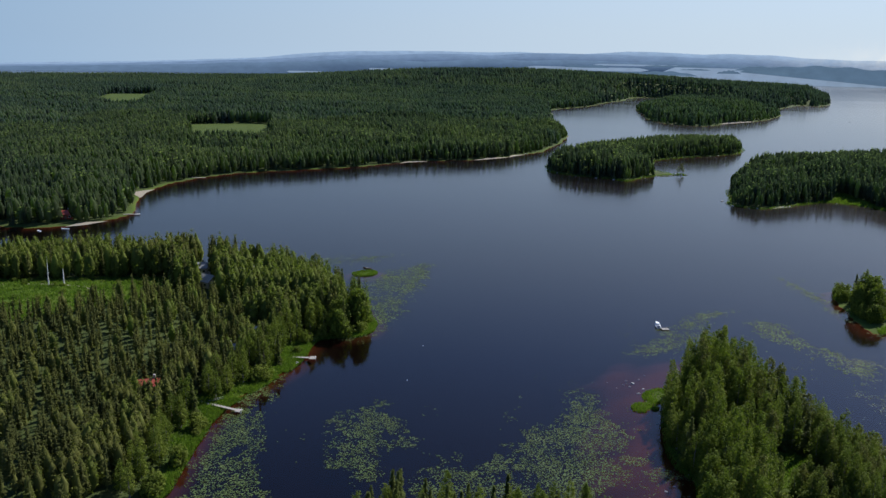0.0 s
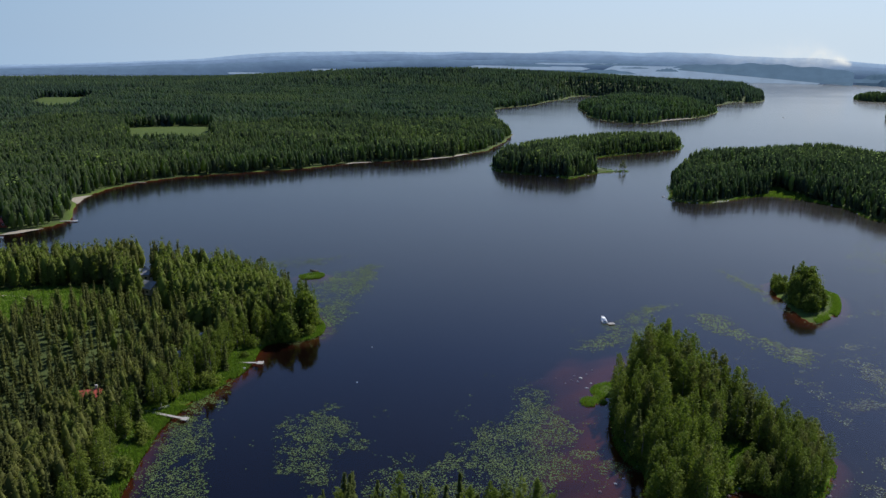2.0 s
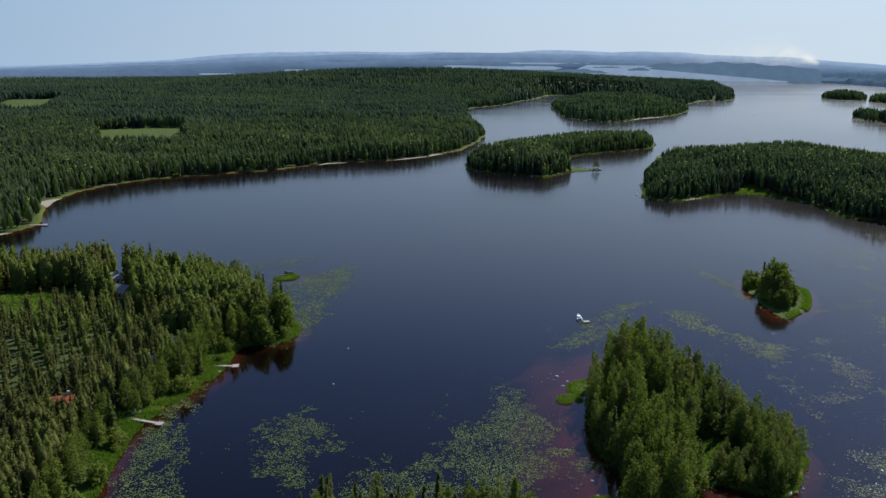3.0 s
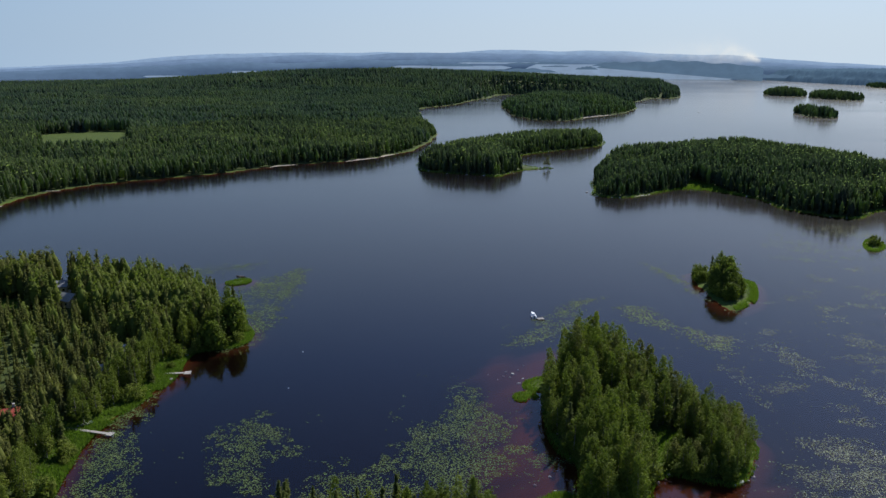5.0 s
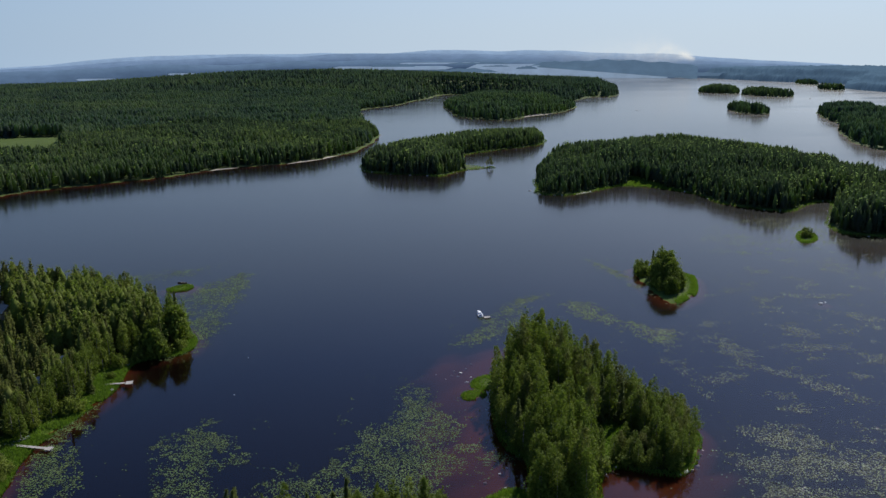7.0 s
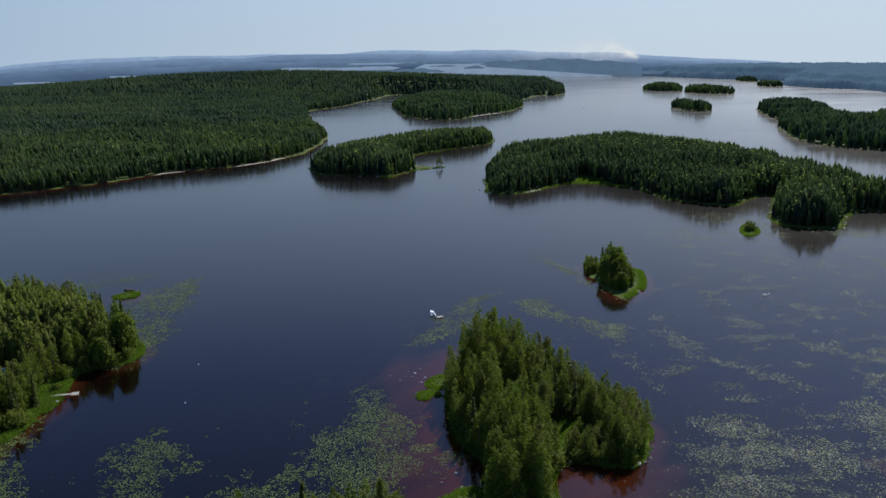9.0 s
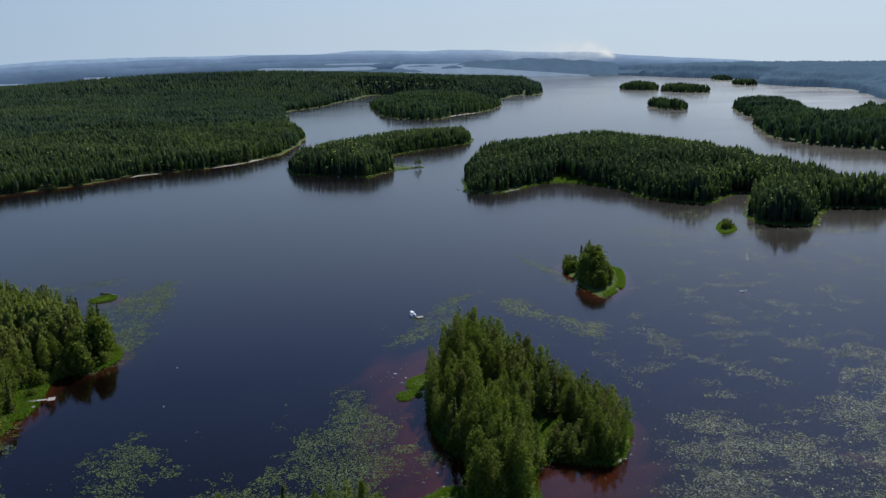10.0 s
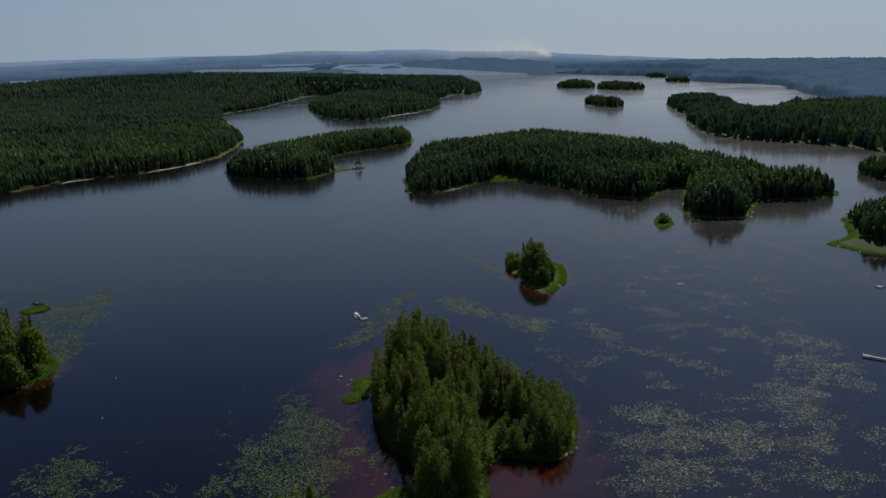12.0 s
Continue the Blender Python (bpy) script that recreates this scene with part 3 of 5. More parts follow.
def ragged_dome(rng, height, radius, sides):
    """An uneven rounded crown for broadleaved trees far off."""
    prof = [(0.12, 0.55), (0.42, 1.0), (0.74, 0.72)]
    vs = []
    for z, r in prof:
        for i in range(sides):
            a = 6.283 * (i + rng.uniform(-0.3, 0.3)) / sides
            q = radius * r * rng.uniform(0.65, 1.2)
            vs.append((q * math.cos(a), q * math.sin(a), height * (z + rng.uniform(-0.07, 0.07))))
    vs.append((0, 0, height))
    fs = []
    for k in range(2):
        for i in range(sides):
            j = (i + 1) % sides
            fs += [(k * sides + i, k * sides + j, (k + 1) * sides + j), (k * sides + i, (k + 1) * sides + j, (k + 1) * sides + i)]
    fs += [(2 * sides + i, 2 * sides + (i + 1) % sides, 3 * sides) for i in range(sides)]
    return np.array(vs), np.array(fs)


def merged(*pieces):
    vs, fs, n = [], [], 0
    for v, f in pieces:
        vs.append(v)
        fs.append(f + n)
        n += len(v)
    return np.concatenate(vs), np.concatenate(fs)


def trunk_mesh(rng, height, radius, limbs, spread, sides=6):
    """A tapered, slightly bent trunk with limbs."""
    vs, fs = [], []

    def tube(path, radii, n):
        o = len(vs)
        for (x, y, z), r in zip(path, radii):
            vs.extend((x + r * math.cos(6.283 * k / n), y + r * math.sin(6.283 * k / n), z) for k in range(n))
        for i in range(len(path) - 1):
            for k in range(n):
                fs.append((o + i * n + k, o + i * n + (k + 1) % n, o + (i + 1) * n + (k + 1) % n, o + (i + 1) * n + k))

    bend = rng.normal(0, 0.012 * height, (6, 2)).cumsum(0) * 0.5
    path = [(bend[i, 0] * (i > 0), bend[i, 1] * (i > 0), height * i / 5 - (0.4 if i == 0 else 0)) for i in range(6)]
    tube(path, [radius * (1.25 - 1.15 * i / 5) for i in range(6)], sides)
    for _ in range(limbs):
        f = rng.uniform(0.3, 0.85)
        i = int(f * 5)
        x, y, z = path[i]
        a, ln = rng.uniform(0, 6.283), spread * rng.uniform(0.5, 0.9) * (1.1 - f)
        tube([(x, y, z), (x + ln * 0.5 * math.cos(a), y + ln * 0.5 * math.sin(a), z + ln * 0.35), (x + ln * math.cos(a), y + ln * math.sin(a), z + ln * 0.6)],
             [radius * 0.4, radius * 0.25, radius * 0.08], 4)
    return np.array(vs), np.array(fs)


def make_tree(kind, seed, height, radius, detail):
    """A tree of its own: trunk and crown under an empty at its foot."""
    rng = np.random.RandomState(seed)
    name = {"birch": "birch_tree", "spruce": "spruce_tree", "pine": "pine_tree", "alder": "alder_bush"}[kind]
    label = {"birch": "slender green birch tree in full leaf", "spruce": "dark green spruce tree with drooping branches",
             "pine": "pine tree with bare grey trunk and open crown", "alder": "low rounded green bush by the shore"}[kind]
    ob = thing(name, (0, 0, -500 - seed), 0, label, "bush" if kind == "alder" else "tree")
    if kind == "birch":
        v, f = broadleaf_crown(rng, height, radius, height * 0.07, int(120 * detail), 17, 0.31, 1.0)
        mat, bark = M_BIRCH, M_WHITEBARK
    elif kind == "alder":
        v, f = broadleaf_crown(rng, height, radius, height * 0.02, int(44 * detail), 22, 0.34, 0.6)
        mat, bark = M_BIRCH, M_BARK
    elif kind == "spruce":
        v, f = conifer_crown(rng, height, radius, height * 0.06, int(230 * detail), 9, 0.42)
        mat, bark = M_SPRUCE, M_BARK
    else:
        v, f = broadleaf_crown(rng, height, radius, height * 0.34, int(90 * detail), 18, 0.32, 0.6)
        mat, bark = M_PINE, M_BARK
    tv, tf = trunk_mesh(rng, height * {"birch": 0.72, "alder": 0.6, "spruce": 0.78, "pine": 0.76}[kind], height * 0.011 + 0.03, 7, radius)
    mesh_object("trunk", tv, tf, bark, ob, smooth=True)
    mesh_object("crown", v, f, mat, ob)
    return ob


def scatter(area, spacing, rng, margin=2.0, box_=None, keep=None):
    """Jittered places on a land, at least margin metres inside its shoreline and off the clearings."""
    poly = LANDS[area]
    lo, hi = poly.min(0), poly.max(0)
    if box_:
        lo, hi = np.maximum(lo, box_[:2]), np.minimum(hi, box_[2:])
    gx, gy = np.meshgrid(np.arange(lo[0], hi[0], spacing), np.arange(lo[1], hi[1], spacing))
    x = (gx + rng.uniform(-0.7, 0.7, gx.shape) * spacing).ravel()
    y = (gy + rng.uniform(-0.7, 0.7, gy.shape) * spacing).ravel()
    if keep is not None:
        k = keep(x, y)
        x, y = x[k], y[k]
    k = signed(poly, x, y) > margin
    x, y = x[k], y[k]
    for area_ in OPEN + YARDS:
        k = signed(area_, x, y, 20) < 0.5
        x, y = x[k], y[k]
    return x, y


def bearing(x, y):
    return np.degrees(np.arctan2(x, y))


TREES = {}


def plant(kind, x, y, height, rng, detail=1.0, group="", sink=0.1):
    """Stands a copy of one of several trees of that kind at a place."""
    if (kind, detail) not in TREES:
        base = {"birch": (18, 2.6), "spruce": (19, 2.4), "pine": (18, 2.1), "alder": (4.5, 2.4)}[kind]
        TREES[kind, detail] = [make_tree(kind, 40 + 7 * i + len(TREES) * 31, base[0] * (0.94 + 0.06 * i), base[1] * (0.9 + 0.1 * (i % 3)), detail) for i in range(4)]
    i = rng.randint(4)
    base = TREES[kind, detail][i]
    tall = {"birch": 18, "spruce": 19, "pine": 18, "alder": 4.5}[kind] * (0.94 + 0.06 * i)
    s = height / tall
    z = float(ground_z(np.array([x]), np.array([y]))[0]) - sink
    wide = s ** 0.5 * rng.uniform(0.9, 1.12)
    m = pose(x, y, z, rng.uniform(-2, 2), rng.uniform(-2, 2), rng.uniform(0, 360))
    if base.location.z < -400:
        ob = base
        ob.matrix_basis = m @ Matrix.Diagonal((wide, wide, s, 1))
    else:
        was = base.scale.copy()
        base.scale = (wide, wide, s)
        ob = copy_thing(base, m)
        base.scale = was
    if group:
        tagged(ob, group=group)
    return ob


def mixed_kind(rng, birch, spruce):
    u = rng.uniform()
    return "birch" if u < birch else "spruce" if u < birch + spruce else "pine"


def forest(name, label, x, y, templates, rng, height, mat, species=None, width=1.0, shore=True):
    """A wood beyond counting, as one object: a copy of a template for every tree."""
    z = ground_z(x, y) - 0.2
    n = len(x)
    pick = rng.randint(0, len(templates), n) if species is None else species
    h = np.asarray(height) * rng.uniform(0.87, 1.06, n) * (1 + 0.10 * wave(x, y, 60, 11) + 0.10 * wave(x, y, 260, 15))
    if shore:
        h = h * np.clip(0.5 + inland(x, y) / 26.0, 0.5, 1.0)
    turn = rng.uniform(0, 6.283, n)
    tone = np.clip(0.42 + 0.26 * wave(x, y, 420, 12) + 0.20 * wave(x, y, 150, 13) + 0.10 * wave(x, y, 45, 14) + rng.normal(0, 0.15, n), 0, 1)
    vs, fs, ts, off = [], [], [], 0
    for k, (tv, tf, shade) in enumerate(templates):
        idx = np.where(pick == k)[0]
        if not len(idx):
            continue
        c, s = np.cos(turn[idx])[:, None], np.sin(turn[idx])[:, None]
        w = (h[idx] * (width if np.isscalar(width) else width[idx]) * rng.uniform(0.85, 1.2, len(idx)))[:, None]
        v = np.stack([x[idx][:, None] + w * (c * tv[:, 0] - s * tv[:, 1]), y[idx][:, None] + w * (s * tv[:, 0] + c * tv[:, 1]), z[idx][:, None] + h[idx][:, None] * tv[:, 2]], -1)
        vs.append(v.reshape(-1, 3))
        fs.append((tf[None] + (np.arange(len(idx)) * len(tv))[:, None, None]).reshape(-1, 3) + off)
        ts.append(np.repeat(np.clip(tone[idx] + shade, 0, 1), len(tv)))
        off += len(idx) * len(tv)
    ob = mesh_object(name, np.concatenate(vs), np.concatenate(fs), mat, attrs={"tone": np.concatenate(ts)})
    return tagged(ob, label, "forest", kind="stuff")


def unit(vf, height, shade):
    return vf[0] / height, vf[1], shade


def templates(level):
    """Trees of unit height: conifers darker, broadleaved ones lighter."""
    out = []
    for i in range(4):
        r = np.random.RandomState(500 + 10 * level + i)
        if level == 1:
            stem = tiered_cone(r, 13, 0.16, 4, 1, 0.0)
            out += [unit(merged(conifer_crown(r, 18, 2.4, 1.0, 44, 5, 0.60), tiered_cone(r, 17, 1.6, 6, 3, 0.04)), 18, -0.3),
                    unit(merged(broadleaf_crown(r, 18, 2.6, 1.2, 40, 7, 0.50, 1.0), ragged_dome(r, 16.5, 2.0, 6)), 18, 0.42),
                    unit(merged(conifer_crown(r, 18, 2.0, 4.0, 44, 5, 0.50, -0.30), tiered_cone(r, 17, 1.25, 5, 3, 0.25), stem), 18, 0.04)]
        elif level == 2:
            out += [unit(merged(conifer_crown(r, 17, 2.2, 1.0, 10, 2, 1.0), tiered_cone(r, 17.5, 1.7, 5, 2, 0.02)), 18, -0.2),
                    unit(merged(broadleaf_crown(r, 17, 2.7, 2, 8, 2, 1.0, 0.8), ragged_dome(r, 16.5, 2.2, 5)), 18, 0.3),
                    unit(merged(broadleaf_crown(r, 17, 2.2, 4.0, 8, 2, 0.9, 0.6), ragged_dome(r, 17, 1.7, 4)), 18, 0.05)]
        elif level == 3:
            out += [unit(tiered_cone(r, 18, 2.6, 5, 3, 0.02), 18, -0.15), unit(ragged_dome(r, 16.5, 2.6, 4), 18, 0.22), unit(ragged_dome(r, 17.5, 2.2, 4), 18, 0.0)]
        else:
            out += [unit(tiered_cone(r, 18, 3.0, 4, 2), 18, -0.08), unit(tiered_cone(r, 18, 3.3, 4, 2), 18, 0.1)]
    return out


# ---- woods, the nearest first ----
def near_woods():
    rng = np.random.RandomState(7)
    # the wooded island in front
    x, y = scatter("wooded_island", 3.3, rng, 0.8)
    for px, py in zip(x, y):
        edge = py < 192 or px < 30
        tall = np.interp(px, [20, 30, 36, 46, 56, 66, 76], [13, 17, 20.5, 18.5, 15.5, 13, 11]) - np.interp(py, [165, 185, 215, 235], [1.0, 3.0, 2.5, 0.0])
        tall *= 0.55 if 43 < px < 60 and 184 < py < 200 else 1.0
        plant(mixed_kind(rng, 0.93 if edge else 0.80, 0.03), px, py, tall * rng.uniform(0.84, 1.12), rng, 0.9, "trees on the wooded island")
    for key, count, box_ in (("wooded_island", 60, (0, 175, 90, 270)), ("promontory", 55, (-112, 150, -78, 345)), ("near_bank", 12, (-45, 150, 0, 170))):
        line = LANDS[key]
        middle = line.mean(0)
        while count:
            p = line[rng.randint(len(line))]
            q = p + (middle - p) / np.linalg.norm(middle - p) * rng.uniform(1.0, 3.5) + rng.normal(0, 0.5, 2)
            count -= 1
            if box_[0] < q[0] < box_[2] and box_[1] < q[1] < box_[3] and inland(q[:1], q[1:])[0] > 0.6 and math.hypot(q[0] + 105, q[1] - 202) > 9 and math.hypot(q[0] + 98, q[1] - 244) > 5:
                plant("alder", q[0], q[1], rng.uniform(2.0, 5.5), rng, 1.0, "bushes along the shores")
    for px, py in rng.uniform((-272, 236), (-175, 318), (70, 2)):
        if signed(CLEARING, np.array([px]), np.array([py]))[0] > 2:
            plant("alder", px, py, rng.uniform(0.8, 2.4), rng, 0.5, "shrubs in the clearing")
    for px, py, h in ((70, 759, 11), (67, 757, 8), (72, 761, 7)):
        plant("pine", px, py, h, rng, 0.8, "pines on the spit of the middle island")
    # young trees on the near bank
    x, y = scatter("near_bank", 3.8, rng, 1.5, (-60, 138, 45, 175))
    for px, py in zip(x, y):
        if px < 6:
            plant(mixed_kind(rng, 0.7, 0.3), px, py, rng.uniform(8, 13), rng, 1.0, "young trees on the near bank")
    # the small island
    for px, py, h, kind in ((107, 379, 5, "alder"), (105, 373, 5, "alder"), (104.5, 366, 5, "alder"), (108, 372, 6, "alder"), (107, 367, 5, "alder"), (109, 363, 13, "spruce"), (111, 359, 16, "birch"),
                            (109, 356, 14, "birch"), (113, 355, 14, "alder"), (108, 351, 11.5, "alder"), (111, 351, 14, "birch"), (114, 350, 12, "alder"), (109, 346, 11, "birch"), (112, 346, 11, "alder"),
                            (110, 341, 10, "birch"), (113, 341, 10.5, "birch"), (107.5, 347, 7, "alder"), (107, 342, 6, "alder"), (110, 337, 7, "alder"), (115, 345, 8, "alder"), (116, 356, 11, "birch")):
        plant(kind, px, py, h, rng, 3.0 if kind == "alder" and h > 6 else 1.0, "trees on the small island")
    for px, py, h in ((219, 444, 4.5), (221, 448, 5.5), (222, 445, 5.0)):
        plant("alder", px, py, h, rng, 1.0, "bushes on the tiny isle")
    # the promontory: trees along its shore and its tip
    for px, py, h in ((-86, 282, 14), (-90, 270, 10), (-91, 277, 11)):
        plant("alder", px, py, h, rng, 3.0, "broad trees at the tip of the promontory")
    x, y = scatter("promontory", 3.6, rng, 2.2, (-130, 150, -78, 345))
    sd = inland(x, y, ["promontory"])
    k = (sd > 4.6) | (y > 262)
    x, y, sd = x[k], y[k], sd[k]
    order = np.argsort(sd)[:110]
    used = np.zeros(len(x), bool)
    for i in order:
        used[i] = True
        plant(mixed_kind(rng, 0.80, 0.08), x[i], y[i], np.interp(y[i], [160, 240, 300], [9.5, 11.5, 15.5]) * rng.uniform(0.82, 1.12), rng, 0.8, "trees along the promontory shore")
    return x[~used], y[~used]


def far_woods():
    rng = np.random.RandomState(17)
    t1, t2, t3, t4 = (templates(k) for k in (1, 2, 3, 4))

    def kinds(x, y, n, conifer):
        """Which template each tree takes: conifers and broadleaved trees stand in groups."""
        u = rng.uniform(0, 1, len(x)) + 0.34 * wave(x, y, 110, 19)
        third = np.where(u < conifer, 0, np.where(u < conifer + 0.32, 1, 2))
        return third + 3 * rng.randint(0, n // 3, len(x))

    x, y = scatter("promontory", 3.7, rng, 4.0, (-330, 140, -78, 350), lambda a, b: (bearing(a, b) > -42) & (np.hypot(a, b) > 150))
    k = (inland(x, y, ["promontory"]) > 13) | (x < -130)
    x, y = np.concatenate([x[k], SPARE[0]]), np.concatenate([y[k], SPARE[1]])
    # a planted stand of pines inland, birches and spruces towards the shore and the point
    planted = (inland(x, y, ["promontory"]) > 22 + 6 * wave(x, y, 40, 29)) & (y < 290)
    u = rng.uniform(0, 1, len(x))
    species = np.where(planted, np.where(u < 0.08, 0, np.where(u < 0.2, 1, 2)), np.where(u < 0.09, 0, np.where(u < 0.82, 1, 2))) + 3 * rng.randint(0, 4, len(x))
    forest("promontory_forest", "mixed green pines, birches and spruces on the promontory", x, y, t1, rng, np.where(planted, 9.5, np.where(x < -200, 14.0, np.interp(y, [230, 310], [11.0, 17.0]))), M_FOREST, species, np.where(planted, 1.35, 1.2), False)
    for area, label in (("middle_island", "spruces and birches covering the middle island"), ("large_island", "dense spruce forest on the large island"),
                        ("right_bank", "birches and spruces on the right bank"), ("right_point", "dark spruces on the point")):
        x, y = scatter(area, 3.5, rng, 2.5)
        if area == "right_bank":
            k = x > 300
            x, y = x[k], y[k]
        if area == "middle_island":
            k = ~((x > 46) & (y < 800)) 
            x, y = x[k], y[k]
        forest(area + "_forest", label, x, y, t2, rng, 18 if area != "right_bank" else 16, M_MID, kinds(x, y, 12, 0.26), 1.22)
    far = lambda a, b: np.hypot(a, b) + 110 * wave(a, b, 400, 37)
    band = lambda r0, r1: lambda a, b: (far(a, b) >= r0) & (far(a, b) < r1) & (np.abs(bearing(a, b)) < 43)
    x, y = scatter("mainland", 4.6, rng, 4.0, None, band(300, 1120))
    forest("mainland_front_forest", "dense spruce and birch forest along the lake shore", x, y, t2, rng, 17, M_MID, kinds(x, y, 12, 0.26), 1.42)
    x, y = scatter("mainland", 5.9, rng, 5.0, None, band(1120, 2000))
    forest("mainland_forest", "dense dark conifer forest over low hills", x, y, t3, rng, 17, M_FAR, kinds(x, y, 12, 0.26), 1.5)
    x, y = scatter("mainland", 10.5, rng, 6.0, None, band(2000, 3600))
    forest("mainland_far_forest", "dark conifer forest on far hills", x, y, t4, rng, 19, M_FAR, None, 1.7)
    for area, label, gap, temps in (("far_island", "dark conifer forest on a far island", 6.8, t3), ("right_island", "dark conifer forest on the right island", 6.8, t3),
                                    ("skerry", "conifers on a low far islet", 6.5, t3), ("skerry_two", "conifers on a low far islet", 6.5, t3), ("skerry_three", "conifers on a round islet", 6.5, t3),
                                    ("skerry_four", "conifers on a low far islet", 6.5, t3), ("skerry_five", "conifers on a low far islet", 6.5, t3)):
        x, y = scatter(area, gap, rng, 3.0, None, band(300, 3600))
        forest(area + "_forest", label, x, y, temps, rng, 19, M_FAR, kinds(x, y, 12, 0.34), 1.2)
    # the canopy of the far shore, too distant for single trees; its blue glow is painted haze
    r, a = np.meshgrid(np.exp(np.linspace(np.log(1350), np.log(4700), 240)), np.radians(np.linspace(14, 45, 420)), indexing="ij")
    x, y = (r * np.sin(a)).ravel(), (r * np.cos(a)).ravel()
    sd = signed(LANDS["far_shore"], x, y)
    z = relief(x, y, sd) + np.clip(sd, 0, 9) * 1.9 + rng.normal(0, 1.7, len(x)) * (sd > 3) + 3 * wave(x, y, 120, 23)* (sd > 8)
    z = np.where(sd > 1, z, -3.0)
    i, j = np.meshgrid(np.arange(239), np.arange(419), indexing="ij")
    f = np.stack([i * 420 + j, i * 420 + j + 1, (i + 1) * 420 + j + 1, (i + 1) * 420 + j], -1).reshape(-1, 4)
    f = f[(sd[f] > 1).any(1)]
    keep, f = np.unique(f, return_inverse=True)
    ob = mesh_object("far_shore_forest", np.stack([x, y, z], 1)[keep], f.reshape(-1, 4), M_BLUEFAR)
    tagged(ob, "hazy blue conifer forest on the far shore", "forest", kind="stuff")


SPARE = near_woods()
for spare in [o for o in bpy.data.objects if o.parent is None and o.location.z < -400]:
    for piece in (*spare.children_recursive, spare):
        bpy.data.objects.remove(piece)
far_woods()


# ---- the boat, jetties and houses ----
def build_boat(at, turn):
    boat = thing("motor_boat", at, turn, "small white cabin motorboat with dark windscreen moored on the lake", "boat")
    stations = [(-3.3, 1.05, 0.75), (-2.0, 1.2, 0.78), (-0.5, 1.25, 0.85), (1.2, 1.1, 0.95), (2.4, 0.7, 1.05), (3.2, 0.25, 1.15), (3.6, 0.03, 1.2)]
    bm, rings = bmesh.new(), []
    for y, w, top in stations:
        rings.append([bm.verts.new((sx * w * f, y, z)) for sx, f, z in ((-1, 1.0, top), (-1, 0.92, 0.25), (-1, 0.5, -0.25), (1, 0.5, -0.25), (1, 0.92, 0.25), (1, 1.0, top))])
    for a, b in zip(rings, rings[1:]):
        for k in range(5):
            bm.faces.new((a[k], a[k + 1], b[k + 1], b[k]))
        bm.faces.new((a[5], a[0], b[0], b[5]))
    bm.faces.new(rings[0][::-1])
    bm.faces.new(rings[-1])
    bmesh.ops.recalc_face_normals(bm, faces=bm.faces)
    hull = part("hull", bm, M_WHITE, boat)
    part("stripe", box((2.46, 4.2, 0.14), (0, -1.1, 0.48), (0, 0, 0), 0.03), M_BLUE, hull, "dark blue stripe along the hull")
    part("cabin", box((1.7, 2.6, 0.8), (0, 0.5, 1.25), (0, 0, 0), 0.18), M_WHITE, boat)
    part("windscreen", box((1.55, 0.1, 0.55), (0, 1.75, 1.4), (32, 0, 0), 0.03), M_DARK, boat, "dark sloping windscreen")
    for s in (-1, 1):
        part("side_window", box((0.06, 1.6, 0.34), (s * 0.86, 0.4, 1.42), (0, 0, 0), 0.02), M_DARK, boat, "dark side window")
        part("rail", rod((s * 0.9, 1.6, 1.35), (s * 0.15, 3.4, 1.65), 0.03), M_WHITE, boat)
    part("cockpit", box((1.9, 1.9, 0.12), (0, -2.1, 0.84), (0, 0, 0), 0.04), M_DECK, boat, "grey cockpit floor")
    part("seat", box((1.5, 0.5, 0.4), (0, -2.7, 1.05), (0, 0, 0), 0.08), M_BLUE, boat, "blue bench seat")
    motor = part("outboard_motor", box((0.45, 0.5, 0.75), (0, -3.55, 0.85), (0, 0, 0), 0.12), M_DARK, boat, "dark outboard motor")
    part("shaft", box((0.16, 0.25, 0.9), (0, -3.6, 0.15), (0, 0, 0), 0.04), M_DARK, motor)
    return boat


def build_raft(at, turn):
    raft = thing("swim_raft", at, turn, "small grey floating timber raft on dark water", "raft")
    for i in range(9):
        part("plank", box((0.26, 2.2, 0.06), (-1.2 + 0.3 * i, 0, 0.34), (0, 0, 0), 0.01), M_DECK, raft)
    for s in (-0.8, 0.8):
        part("float", rod((-1.25, s, 0.1), (1.25, s, 0.1), 0.2), M_POST, raft, "dark float under the planks")
    part("post", rod((1.0, 0.8, 0.3), (1.0, 0.8, 1.0), 0.05), M_POST, raft)


